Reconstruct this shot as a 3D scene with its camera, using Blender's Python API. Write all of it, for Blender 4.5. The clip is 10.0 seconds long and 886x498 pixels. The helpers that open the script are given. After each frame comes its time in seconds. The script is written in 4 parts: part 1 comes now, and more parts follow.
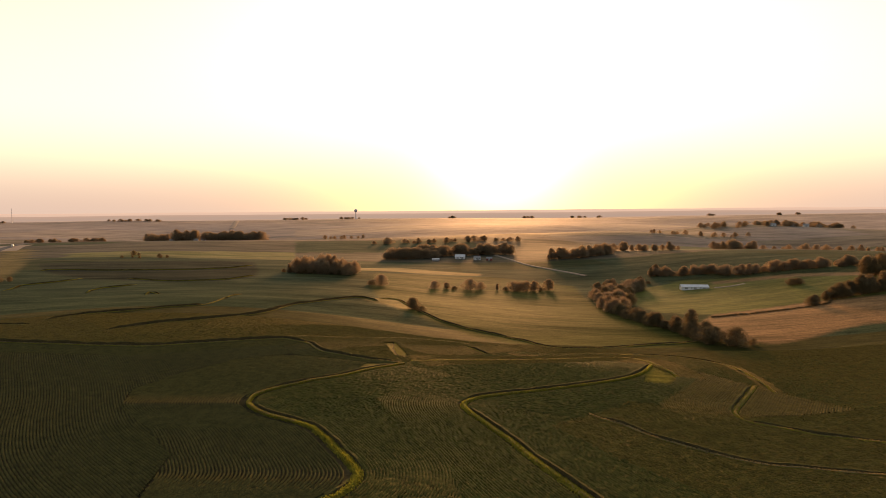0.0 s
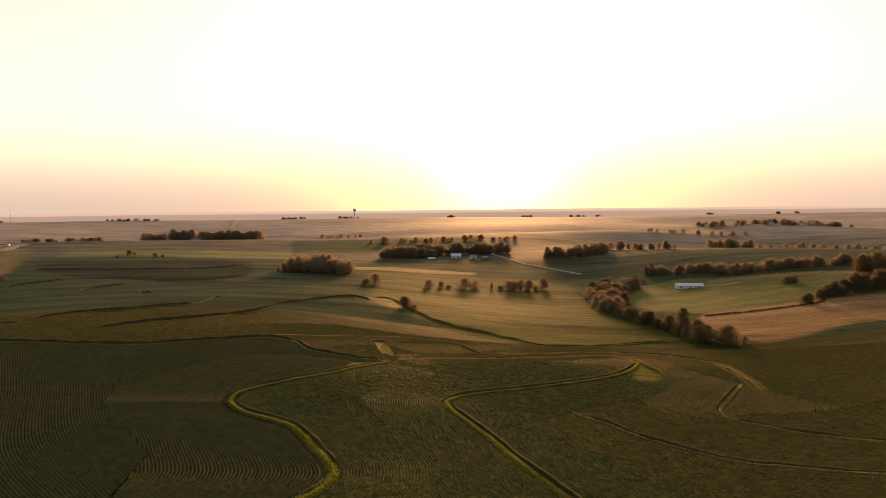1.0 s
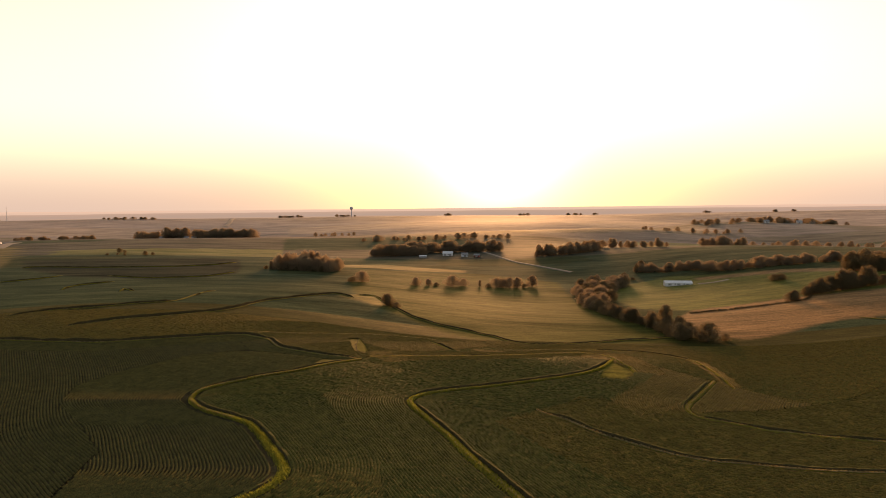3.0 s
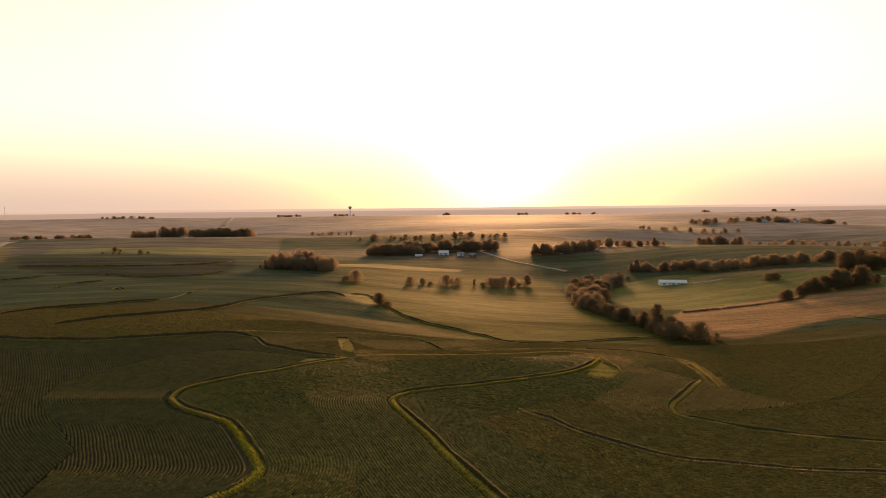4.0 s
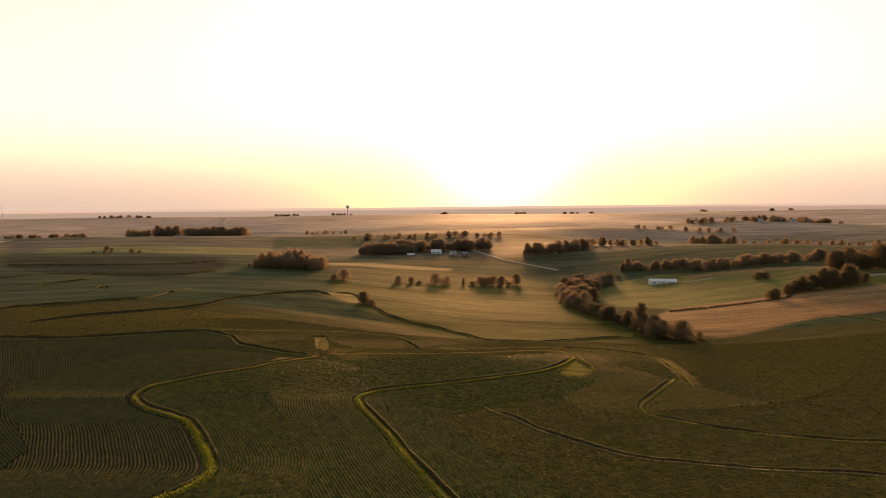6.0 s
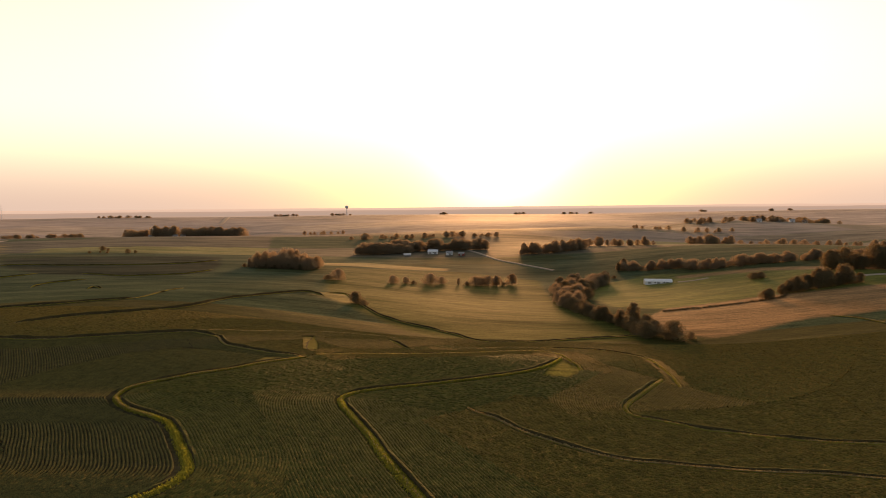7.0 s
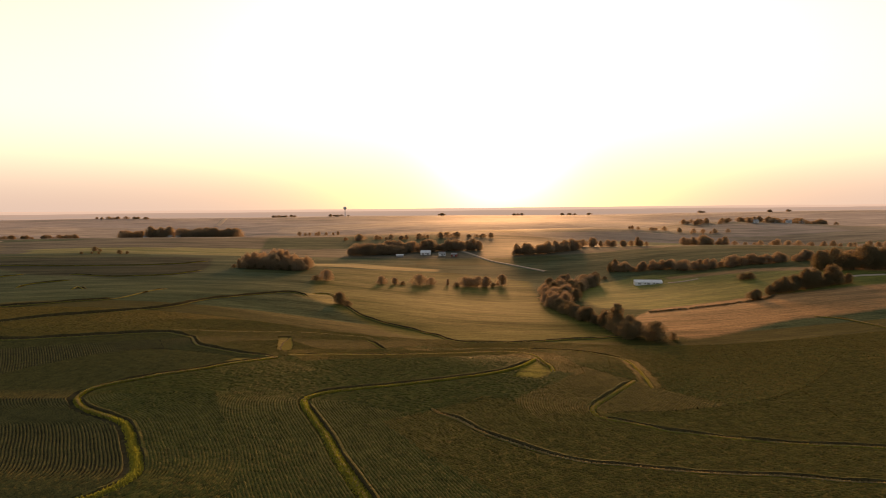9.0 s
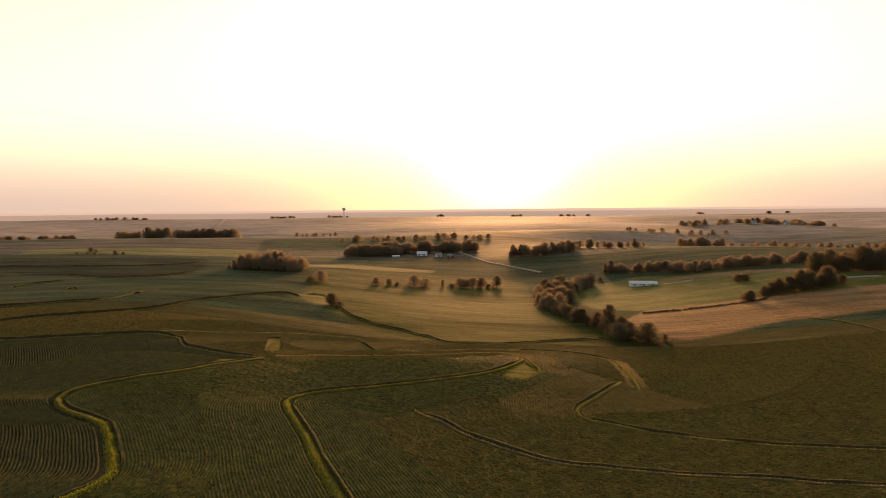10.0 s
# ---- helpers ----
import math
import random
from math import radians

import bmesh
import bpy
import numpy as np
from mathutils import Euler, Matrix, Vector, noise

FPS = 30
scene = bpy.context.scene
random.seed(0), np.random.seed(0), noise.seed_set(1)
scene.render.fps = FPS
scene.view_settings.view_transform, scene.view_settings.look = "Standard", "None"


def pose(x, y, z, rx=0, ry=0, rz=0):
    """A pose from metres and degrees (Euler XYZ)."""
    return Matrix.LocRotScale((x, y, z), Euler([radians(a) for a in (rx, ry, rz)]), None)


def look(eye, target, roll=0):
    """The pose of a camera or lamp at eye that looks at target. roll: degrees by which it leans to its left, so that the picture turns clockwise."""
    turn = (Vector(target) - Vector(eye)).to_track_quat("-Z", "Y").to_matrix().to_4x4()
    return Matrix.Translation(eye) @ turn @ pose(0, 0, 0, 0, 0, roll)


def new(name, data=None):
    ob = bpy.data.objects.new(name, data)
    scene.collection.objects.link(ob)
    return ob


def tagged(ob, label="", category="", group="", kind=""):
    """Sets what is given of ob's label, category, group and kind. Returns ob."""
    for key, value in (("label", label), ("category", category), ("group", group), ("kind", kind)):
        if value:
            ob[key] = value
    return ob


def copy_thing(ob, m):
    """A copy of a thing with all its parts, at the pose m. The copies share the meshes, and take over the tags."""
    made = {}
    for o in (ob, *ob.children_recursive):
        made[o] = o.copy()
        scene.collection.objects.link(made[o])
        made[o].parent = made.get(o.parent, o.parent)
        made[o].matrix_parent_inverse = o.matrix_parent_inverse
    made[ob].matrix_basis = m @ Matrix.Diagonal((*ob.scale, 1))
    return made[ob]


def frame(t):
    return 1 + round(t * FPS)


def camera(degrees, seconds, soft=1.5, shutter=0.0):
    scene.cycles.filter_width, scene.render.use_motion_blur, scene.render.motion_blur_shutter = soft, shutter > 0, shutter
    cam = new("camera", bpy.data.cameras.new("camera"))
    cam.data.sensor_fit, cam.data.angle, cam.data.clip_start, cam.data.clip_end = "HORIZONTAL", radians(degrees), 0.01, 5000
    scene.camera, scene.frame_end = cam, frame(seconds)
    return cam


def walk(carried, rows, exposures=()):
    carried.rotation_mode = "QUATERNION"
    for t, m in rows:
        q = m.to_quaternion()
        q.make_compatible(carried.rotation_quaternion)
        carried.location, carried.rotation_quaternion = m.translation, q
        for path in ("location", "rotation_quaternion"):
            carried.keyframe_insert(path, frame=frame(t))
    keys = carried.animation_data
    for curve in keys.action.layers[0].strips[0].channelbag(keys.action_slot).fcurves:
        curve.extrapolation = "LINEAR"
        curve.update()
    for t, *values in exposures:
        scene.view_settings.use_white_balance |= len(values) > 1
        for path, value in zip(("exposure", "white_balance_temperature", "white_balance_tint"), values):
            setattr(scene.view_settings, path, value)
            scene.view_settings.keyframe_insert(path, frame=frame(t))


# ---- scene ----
cam = camera(73.7, 10.0, soft=0.8)
PATH = [
    (0, (1.482, -0.15, 62.783), (1.48, 1.845, 62.647), -0.36),
    (0.5, (4.117, 0.513, 62.419), (4.115, 2.509, 62.282), -0.4),
    (1, (6.741, 0.925, 62.152), (6.739, 2.92, 62.014), -0.43),
    (1.5, (9.476, 1.379, 61.826), (9.474, 3.375, 61.688), -0.46),
    (2, (12.351, 1.916, 61.519), (12.349, 3.911, 61.379), -0.48),
    (2.5, (15.039, 2.389, 61.286), (15.038, 4.384, 61.144), -0.48),
    (4, (22.894, 3.912, 60.581), (22.894, 5.907, 60.436), -0.44),
    (4.5, (25.581, 4.355, 60.371), (25.58, 6.349, 60.225), -0.43),
    (5, (27.962, 4.798, 60.191), (27.961, 6.792, 60.044), -0.42),
    (5.5, (30.444, 5.274, 59.99), (30.444, 7.269, 59.843), -0.42),
    (7, (37.954, 6.579, 59.396), (37.953, 8.574, 59.25), -0.42),
    (7.5, (40.557, 6.975, 59.274), (40.555, 8.97, 59.13), -0.43),
    (8, (43.241, 7.335, 59.136), (43.239, 9.33, 58.992), -0.44),
    (8.5, (45.882, 7.752, 58.939), (45.88, 9.747, 58.795), -0.42),
    (9, (48.465, 8.227, 58.769), (48.462, 10.222, 58.627), -0.41),
    (9.5, (50.691, 8.59, 58.619), (50.688, 10.585, 58.479), -0.39),
    (10, (53.23, 9.076, 58.46), (53.227, 11.071, 58.322), -0.36),
]
walk(cam, [(t, look(eye, target, roll)) for t, eye, target, roll in PATH], [(0, 0.95, 8900, 23), (10, 0.95, 8900, 23)])

# ---------------- world, sun, exposure ----------------
SUN_TURN, SUN_RISE = 5.5, 6.5
HAZE_ROSE, HAZE_CREAM, HAZE_GOLD = (2.3, 2.08, 2.04), (4.9, 4.9, 4.1), (7.0, 6.0, 2.9)
HAZE_DUSK = (1.15, 1.08, 1.12)
world = bpy.data.worlds.new("sky")
scene.world = world
world.use_nodes = True
wn, wl = world.node_tree.nodes, world.node_tree.links
sky = wn.new("ShaderNodeTexSky")
sky.sky_type, sky.sun_disc = "NISHITA", False
sky.sun_elevation, sky.sun_rotation = radians(SUN_RISE), radians(SUN_TURN)
sky.altitude, sky.air_density, sky.dust_density, sky.ozone_density = 300, 1.0, 2.5, 1.0
wn["Background"].inputs["Strength"].default_value = 0.15
# low haze: a rosy veil near the horizon, yellow round the sun
wgeo = wn.new("ShaderNodeTexCoord")
wsep = wn.new("ShaderNodeSeparateXYZ")
wl.new(wgeo.outputs["Generated"], wsep.inputs[0])


def sky_map(source, a, b, c, d):
    n = wn.new("ShaderNodeMapRange")
    n.interpolation_type = "SMOOTHSTEP"
    for i, v in enumerate((a, b, c, d)):
        n.inputs[i + 1].default_value = v
    wl.new(source, n.inputs[0])
    return n.outputs[0]


def sky_mix(fac, one, two):
    n = wn.new("ShaderNodeMix")
    n.data_type = "RGBA"
    wl.new(fac, n.inputs[0])
    for sock, v in ((n.inputs[6], one), (n.inputs[7], two)):
        if isinstance(v, tuple):
            sock.default_value = (*v, 1)
        else:
            wl.new(v, sock)
    return n.outputs[2]


sdot = wn.new("ShaderNodeVectorMath")
sdot.operation = "DOT_PRODUCT"
wl.new(wgeo.outputs["Generated"], sdot.inputs[0])
sdot.inputs[1].default_value = (math.sin(radians(SUN_TURN)) * math.cos(radians(SUN_RISE)), math.cos(radians(SUN_TURN)) * math.cos(radians(SUN_RISE)), math.sin(radians(SUN_RISE)))


def sky_math(op, a, b):
    n = wn.new("ShaderNodeMath")
    n.operation = op
    for sock, v in zip(n.inputs, (a, b)):
        if isinstance(v, (int, float)):
            sock.default_value = v
        else:
            wl.new(v, sock)
    return n.outputs[0]


# forward scattering round the sun, falling off smoothly
near_sun = sky_math("EXPONENT", sky_math("MULTIPLY", sky_math("SUBTRACT", sdot.outputs["Value"], 1.0), 42.0), 0)
rising = sky_map(wsep.outputs[2], 0.0, 0.16, 0, 1)
core = sky_math("EXPONENT", sky_math("MULTIPLY", sky_math("SUBTRACT", sdot.outputs["Value"], 1.0), 260.0), 0)
haze = sky_mix(core, sky_mix(near_sun, sky_mix(rising, HAZE_ROSE, HAZE_CREAM), HAZE_GOLD), (12.0, 11.0, 9.0))
veil = sky_map(wsep.outputs[2], 0.02, 0.42, 0.95, 0)
# away from the low sun the evening haze is dim and bluish
facing = sky_map(sdot.outputs["Value"], -0.5, 0.72, 0, 1)
wl.new(sky_mix(veil, sky.outputs[0], sky_mix(facing, HAZE_DUSK, haze)), wn["Background"].inputs["Color"])
sun = new("sun", bpy.data.lights.new("sun", "SUN"))
sun.data.energy, sun.data.angle, sun.data.color = 2.4, radians(12), (1.0, 0.56, 0.26)
sun_way = Vector((math.sin(radians(SUN_TURN)), math.cos(radians(SUN_TURN)), math.tan(radians(SUN_RISE))))
sun.matrix_world = look((0, 0, 300), Vector((0, 0, 300)) - sun_way)

# ---------------- terrain ----------------
# gentle hills: x, y, radius, height
NEAR_HILLS = [
    (-150, 130, 70, -3.5), (-50, 180, 60, 4.2), (60, 150, 60, -0.1), (150, 170, 70, -0.7), (-170, 240, 80, 8.3),
    (-55, 250, 50, 0.8), (15, 260, 45, -3), (82, 218, 40, 7.7), (165, 250, 70, -5.1), (-140, 350, 75, 4.9),
    (-40, 390, 75, 2.7), (80, 400, 90, -7.4), (200, 340, 80, -5.5), (310, 430, 90, -2.6), (280, 300, 90, 1.6),
    (-270, 430, 110, 0.7), (-120, 580, 120, 3.5), (60, 560, 120, -9.7), (230, 570, 110, -14), (390, 530, 110, 8.9),
    (-25, 205, 32, 1.5), (60, 205, 30, -0.4), (110, 180, 32, -3.9), (25, 325, 45, -1.6), (-5, 170, 32, -0.4),
    (-60, 175, 30, -1.2),
]
MID_HILLS = [
    (-420, 850, 150, 5.3), (-160, 850, 150, -3.9), (90, 850, 150, -5.2), (330, 850, 150, 10.5), (560, 850, 150, 5.8),
    (350, 1000, 120, -23.5), (600, 1000, 120, -21.9), (-700, 1120, 140, 9.6), (-450, 1120, 140, 6.9), (-180, 1120, 140, 8.4),
    (100, 1120, 140, 12.2), (380, 1200, 150, 26.7), (700, 1200, 150, -9.0), (-650, 1430, 170, -30.2), (-300, 1430, 170, -18.8),
    (80, 1430, 170, -8.8), (420, 1430, 170, -21.3), (720, 1430, 170, 22.4), (1000, 1430, 170, 4.9), (-850, 1760, 210, -17.6),
    (-400, 1760, 210, -9.6), (50, 1760, 210, 5.5), (500, 1760, 210, 6.7), (950, 1760, 210, -15.7),
]
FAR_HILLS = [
    (-1300, 2080, 260, -1.5), (-700, 2080, 260, 2.4), (-150, 2080, 260, 4.5), (400, 2080, 260, 5.4), (950, 2080, 260, 12.9),
    (-1900, 2550, 330, 9.5), (-1400, 2550, 260, 13.3), (-900, 2550, 260, 12.1), (-400, 2550, 260, 15.6), (100, 2550, 260, 16.0),
    (600, 2550, 260, 12.4), (1100, 2550, 260, 14.9), (1600, 2550, 300, 15.9), (2200, 2550, 400, 25.4), (-1600, 900, 500, -6.7),
    (1500, 1100, 450, 3.2), (0, -800, 700, -1.3), (0, 3700, 700, 0.4), (-1800, 3700, 800, 2.0), (1800, 3700, 800, 7.2),
]


def height(x, y):
    """Ground height at x, y (numbers or arrays)."""
    x, y = np.asarray(x, float), np.asarray(y, float)
    z = np.zeros(np.broadcast(x, y).shape)
    for cx, cy, r, h in NEAR_HILLS + MID_HILLS + FAR_HILLS:
        z = z + h * np.exp(-((x - cx) ** 2 + (y - cy) ** 2) / (2 * r * r))
    return z


def ground_z(x, y):
    return float(height(x, y))


def smooth_line(points, step=2.0):
    """A Catmull-Rom curve through the points, sampled evenly."""
    p = np.array(points, float)
    p = np.vstack([2 * p[0] - p[1], p, 2 * p[-1] - p[-2]])
    out = []
    for a, b, c, d in zip(p[:-3], p[1:-2], p[2:-1], p[3:]):
        for t in np.linspace(0, 1, 12, endpoint=False):
            out.append(0.5 * (2 * b + (c - a) * t + (2 * a - 5 * b + 4 * c - d) * t * t + (3 * b - a - 3 * c + d) * t ** 3))
    out = np.array(out + [p[-2]])
    s = np.concatenate([[0], np.cumsum(np.hypot(*np.diff(out, axis=0).T))])
    t = np.linspace(0, s[-1], max(2, int(s[-1] / step) + 1))
    return np.column_stack([np.interp(t, s, out[:, 0]), np.interp(t, s, out[:, 1])])


def inside(poly, x, y):
    """Whether points lie in a polygon."""
    x, y = np.asarray(x, float), np.asarray(y, float)
    res = np.zeros(x.shape, bool)
    for (x1, y1), (x2, y2) in zip(poly, poly[1:] + poly[:1]):
        if y1 != y2:
            res ^= ((y1 > y) != (y2 > y)) & (x < (x2 - x1) * (y - y1) / (y2 - y1) + x1)
    return res


# ---------------- materials ----------------
def material(name, rough=0.8, spec=0.3):
    m = bpy.data.materials.new(name)
    m.use_nodes = True
    b = m.node_tree.nodes["Principled BSDF"]
    b.inputs["Roughness"].default_value = rough
    b.inputs["Specular IOR Level"].default_value = spec
    return m, m.node_tree.nodes, m.node_tree.links, b


def noise_node(nodes, links, scale, detail=4.0, vector=None, rough=0.6):
    n = nodes.new("ShaderNodeTexNoise")
    n.inputs["Scale"].default_value, n.inputs["Detail"].default_value, n.inputs["Roughness"].default_value = scale, detail, rough
    if vector is None:
        vector = nodes.new("ShaderNodeTexCoord").outputs["Object"]
    links.new(vector, n.inputs["Vector"])
    return n


def ramp(nodes, links, source, stops):
    r = nodes.new("ShaderNodeValToRGB")
    e = r.color_ramp.elements
    e[0].position, e[0].color = stops[0][0], (*stops[0][1], 1)
    e[1].position, e[1].color = stops[-1][0], (*stops[-1][1], 1)
    for p, c in stops[1:-1]:
        e.new(p).color = (*c, 1)
    links.new(source, r.inputs[0])
    return r


def mottled(name, dark, light, scale, rough=0.85, spec=0.25, bump=0.0, bump_scale=None):
    """A surface of two tones at two scales, with relief."""
    m, nodes, links, b = material(name, rough, spec)
    pos = nodes.new("ShaderNodeNewGeometry").outputs["Position"]
    a = noise_node(nodes, links, scale, 5, pos)
    c = noise_node(nodes, links, scale * 0.13, 3, pos)
    add = nodes.new("ShaderNodeMath")
    add.operation = "MULTIPLY_ADD"
    links.new(c.outputs[0], add.inputs[0])
    add.inputs[1].default_value = 0.5
    links.new(a.outputs[0], add.inputs[2])
    r = ramp(nodes, links, add.outputs[0], [(0.5, dark), (0.95, light)])
    links.new(r.outputs[0], b.inputs["Base Color"])
    if bump:
        n = noise_node(nodes, links, bump_scale or scale, 5, pos)
        bp = nodes.new("ShaderNodeBump")
        bp.inputs["Distance"].default_value = bump
        links.new(n.outputs[0], bp.inputs["Height"])
        links.new(bp.outputs[0], b.inputs["Normal"])
    return m


def field_material():
    """The open fields: each vertex knows its crop's colour and haze; grain and row relief come on top."""
    m, nodes, links, b = material("fields", 0.8, 0.1)
    pos = nodes.new("ShaderNodeNewGeometry").outputs["Position"]
    col = nodes.new("ShaderNodeVertexColor")
    col.layer_name = "crop"
    fine = noise_node(nodes, links, 0.9, 5, pos)
    wide = noise_node(nodes, links, 0.03, 4, pos)
    flat = nodes.new("ShaderNodeMapping")
    flat.inputs["Scale"].default_value = (0.3, 1.6, 1.0)
    links.new(pos, flat.inputs[0]), links.new(flat.outputs[0], wide.inputs["Vector"])
    f = ramp(nodes, links, fine.outputs[0], [(0.3, (0.6, 0.6, 0.6)), (0.7, (1.3, 1.3, 1.3))])
    w = ramp(nodes, links, wide.outputs[0], [(0.3, (0.62, 0.68, 0.7)), (0.7, (1.4, 1.3, 1.2))])
    m1 = nodes.new("ShaderNodeMix")
    m1.data_type, m1.blend_type = "RGBA", "MULTIPLY"
    m1.inputs["Factor"].default_value = 1
    links.new(col.outputs[0], m1.inputs[6]), links.new(f.outputs[0], m1.inputs[7])
    m2 = nodes.new("ShaderNodeMix")
    m2.data_type, m2.blend_type = "RGBA", "MULTIPLY"
    m2.inputs["Factor"].default_value = 1
    links.new(m1.outputs[2], m2.inputs[6]), links.new(w.outputs[0], m2.inputs[7])
    long = nodes.new("ShaderNodeMapping")
    long.inputs["Scale"].default_value, long.inputs["Rotation"].default_value = (0.05, 0.75, 1.0), (0, 0, radians(-8))
    drill = noise_node(nodes, links, 0.6, 4, long.outputs[0])
    links.new(pos, long.inputs[0])
    s3 = ramp(nodes, links, drill.outputs[0], [(0.3, (0.62, 0.62, 0.62)), (0.7, (1.35, 1.3, 1.25))])
    m3 = nodes.new("ShaderNodeMix")
    m3.data_type, m3.blend_type = "RGBA", "MULTIPLY"
    m3.inputs["Factor"].default_value = 1
    links.new(m2.outputs[2], m3.inputs[6]), links.new(s3.outputs[0], m3.inputs[7])
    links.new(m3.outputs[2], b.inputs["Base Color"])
    b.inputs["Sheen Roughness"].default_value = 0.4
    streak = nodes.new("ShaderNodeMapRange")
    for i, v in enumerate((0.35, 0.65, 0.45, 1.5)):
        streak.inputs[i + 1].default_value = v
    # painted haze: each vertex's share, streaked, drives sheen and highlight
    haze_sheen = nodes.new("ShaderNodeMath")
    haze_sheen.operation = "MULTIPLY"
    links.new(wide.outputs[0], streak.inputs[0]), links.new(streak.outputs[0], haze_sheen.inputs[0]), links.new(col.outputs[1], haze_sheen.inputs[1])
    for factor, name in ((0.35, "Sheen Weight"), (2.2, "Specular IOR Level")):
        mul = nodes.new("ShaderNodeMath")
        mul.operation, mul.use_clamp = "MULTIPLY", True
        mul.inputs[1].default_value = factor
        links.new(haze_sheen.outputs[0], mul.inputs[0]), links.new(mul.outputs[0], b.inputs[name])
    # tint of the painted haze: sun-warmed nearby, greyer beyond the crest
    haze_grey = nodes.new("ShaderNodeVertexColor")
    haze_grey.layer_name = "haze_grey"
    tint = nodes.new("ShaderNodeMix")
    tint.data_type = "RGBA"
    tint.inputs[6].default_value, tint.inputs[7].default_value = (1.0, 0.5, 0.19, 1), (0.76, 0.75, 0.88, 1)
    links.new(haze_grey.outputs[0], tint.inputs[0]), links.new(tint.outputs[2], b.inputs["Specular Tint"])
    b.inputs["Sheen Tint"].default_value = (0.92, 0.82, 0.78, 1)
    n = noise_node(nodes, links, 0.7, 6, pos, 0.7)
    bp = nodes.new("ShaderNodeBump")
    bp.inputs["Distance"].default_value = 0.2
    links.new(n.outputs[0], bp.inputs["Height"]), links.new(bp.outputs[0], b.inputs["Normal"])
    return m


FIELDS = field_material()
CROP = mottled("soybean_leaves", (0.03, 0.03, 0.008), (0.112, 0.11, 0.025), 2.6, 0.85, 0.04)
# warmer, lighter copy of the crop, with the sunlit veil painted into it
HAZE_WARM_CROP = mottled("haze_warmed_soybean_leaves", (0.046, 0.035, 0.009), (0.165, 0.124, 0.027), 2.6, 0.85, 0.04)
YOUNG = mottled("young_bean_leaves", (0.048, 0.041, 0.015), (0.15, 0.126, 0.04), 3.2, 0.85, 0.04)
GRASS = mottled("bank_grass", (0.10, 0.09, 0.016), (0.29, 0.24, 0.045), 0.6, 0.9, 0.04, 0.2, 3.0)
LEAVES = mottled("tree_leaves", (0.085, 0.07, 0.035), (0.135, 0.11, 0.055), 0.6, 0.7, 0.2)


def let_light_through(m, colour, share):
    """Thin leaves: part of the light comes through them."""
    nodes, links = m.node_tree.nodes, m.node_tree.links
    b, out = nodes["Principled BSDF"], nodes["Material Output"]
    t = nodes.new("ShaderNodeBsdfTranslucent")
    t.inputs[0].default_value = (*colour, 1)
    mix = nodes.new("ShaderNodeMixShader")
    mix.inputs[0].default_value = share
    links.new(b.outputs[0], mix.inputs[1]), links.new(t.outputs[0], mix.inputs[2]), links.new(mix.outputs[0], out.inputs["Surface"])


let_light_through(GRASS, (0.4, 0.42, 0.07), 0.45)
let_light_through(LEAVES, (0.34, 0.24, 0.13), 0.4)


def downy(m, weight, tint):
    """Fine hairs and dust on leaves, that catch low light."""
    b = m.node_tree.nodes["Principled BSDF"]
    b.inputs["Sheen Weight"].default_value, b.inputs["Sheen Roughness"].default_value = weight, 0.5
    b.inputs["Sheen Tint"].default_value = (*tint, 1)


# the orange tints also stand in for haze glow over the near fields
downy(CROP, 0.035, (1.0, 0.6, 0.28))
downy(HAZE_WARM_CROP, 0.05, (1.0, 0.55, 0.25))
# paler copy of the leaves for farther trees, with haze painted into the colour
HAZED_LEAVES = mottled("hazed_tree_leaves", (0.15, 0.122, 0.083), (0.21, 0.17, 0.118), 0.5, 0.9, 0.04)
let_light_through(HAZED_LEAVES, (0.55, 0.4, 0.25), 0.5)
BARK = mottled("bark", (0.06, 0.045, 0.03), (0.14, 0.11, 0.08), 3.0, 0.9, 0.2)
WHITE = mottled("white_sheet_metal", (0.62, 0.62, 0.62), (0.8, 0.8, 0.8), 0.5, 0.45, 0.5)
GREY = mottled("grey_roofing", (0.2, 0.2, 0.2), (0.34, 0.33, 0.32), 0.6, 0.5, 0.5)
RED = mottled("red_boards", (0.18, 0.04, 0.03), (0.28, 0.07, 0.05), 1.0, 0.8, 0.3)
GRAVEL = mottled("pale_gravel", (0.26, 0.2, 0.15), (0.38, 0.3, 0.23), 0.5, 0.9, 0.2)
ASPHALT = mottled("asphalt", (0.05, 0.05, 0.05), (0.09, 0.09, 0.09), 0.5, 0.8, 0.3)


def link_mesh(name, verts, faces, mat, parent=None, smooth=False):
    me = bpy.data.meshes.new(name)
    me.from_pydata(verts, [], faces)
    me.materials.append(mat)
    if smooth:
        me.polygons.foreach_set("use_smooth", [True] * len(me.polygons))
    ob = new(name, me)
    ob.parent = parent
    return ob


# ---------------- terrace lines ----------------
LEFT_LOWER = [(-52, 98), (-40, 108), (-30, 115.5), (-22.3, 121.9), (-19.4, 126.7), (-18.7, 132.4), (-22.1, 139.3), (-24.5, 142.9), (-27, 147), (-29.5, 150.9), (-32, 154.4), (-35.3, 158.4), (-40.9, 162.1), (-44.6, 164.1), (-48.4, 166.1), (-52.5, 169), (-56.1, 172.9), (-58.2, 176.4), (-57.7, 182.8), (-52.6, 188.2), (-47.6, 191.9), (-43.5, 195.5), (-39.3, 198.1), (-35, 201.1), (-31.6, 204.3), (-27.4, 209.7), (-22.9, 215.2), (-19.1, 219.5), (-14.4, 225.9)]
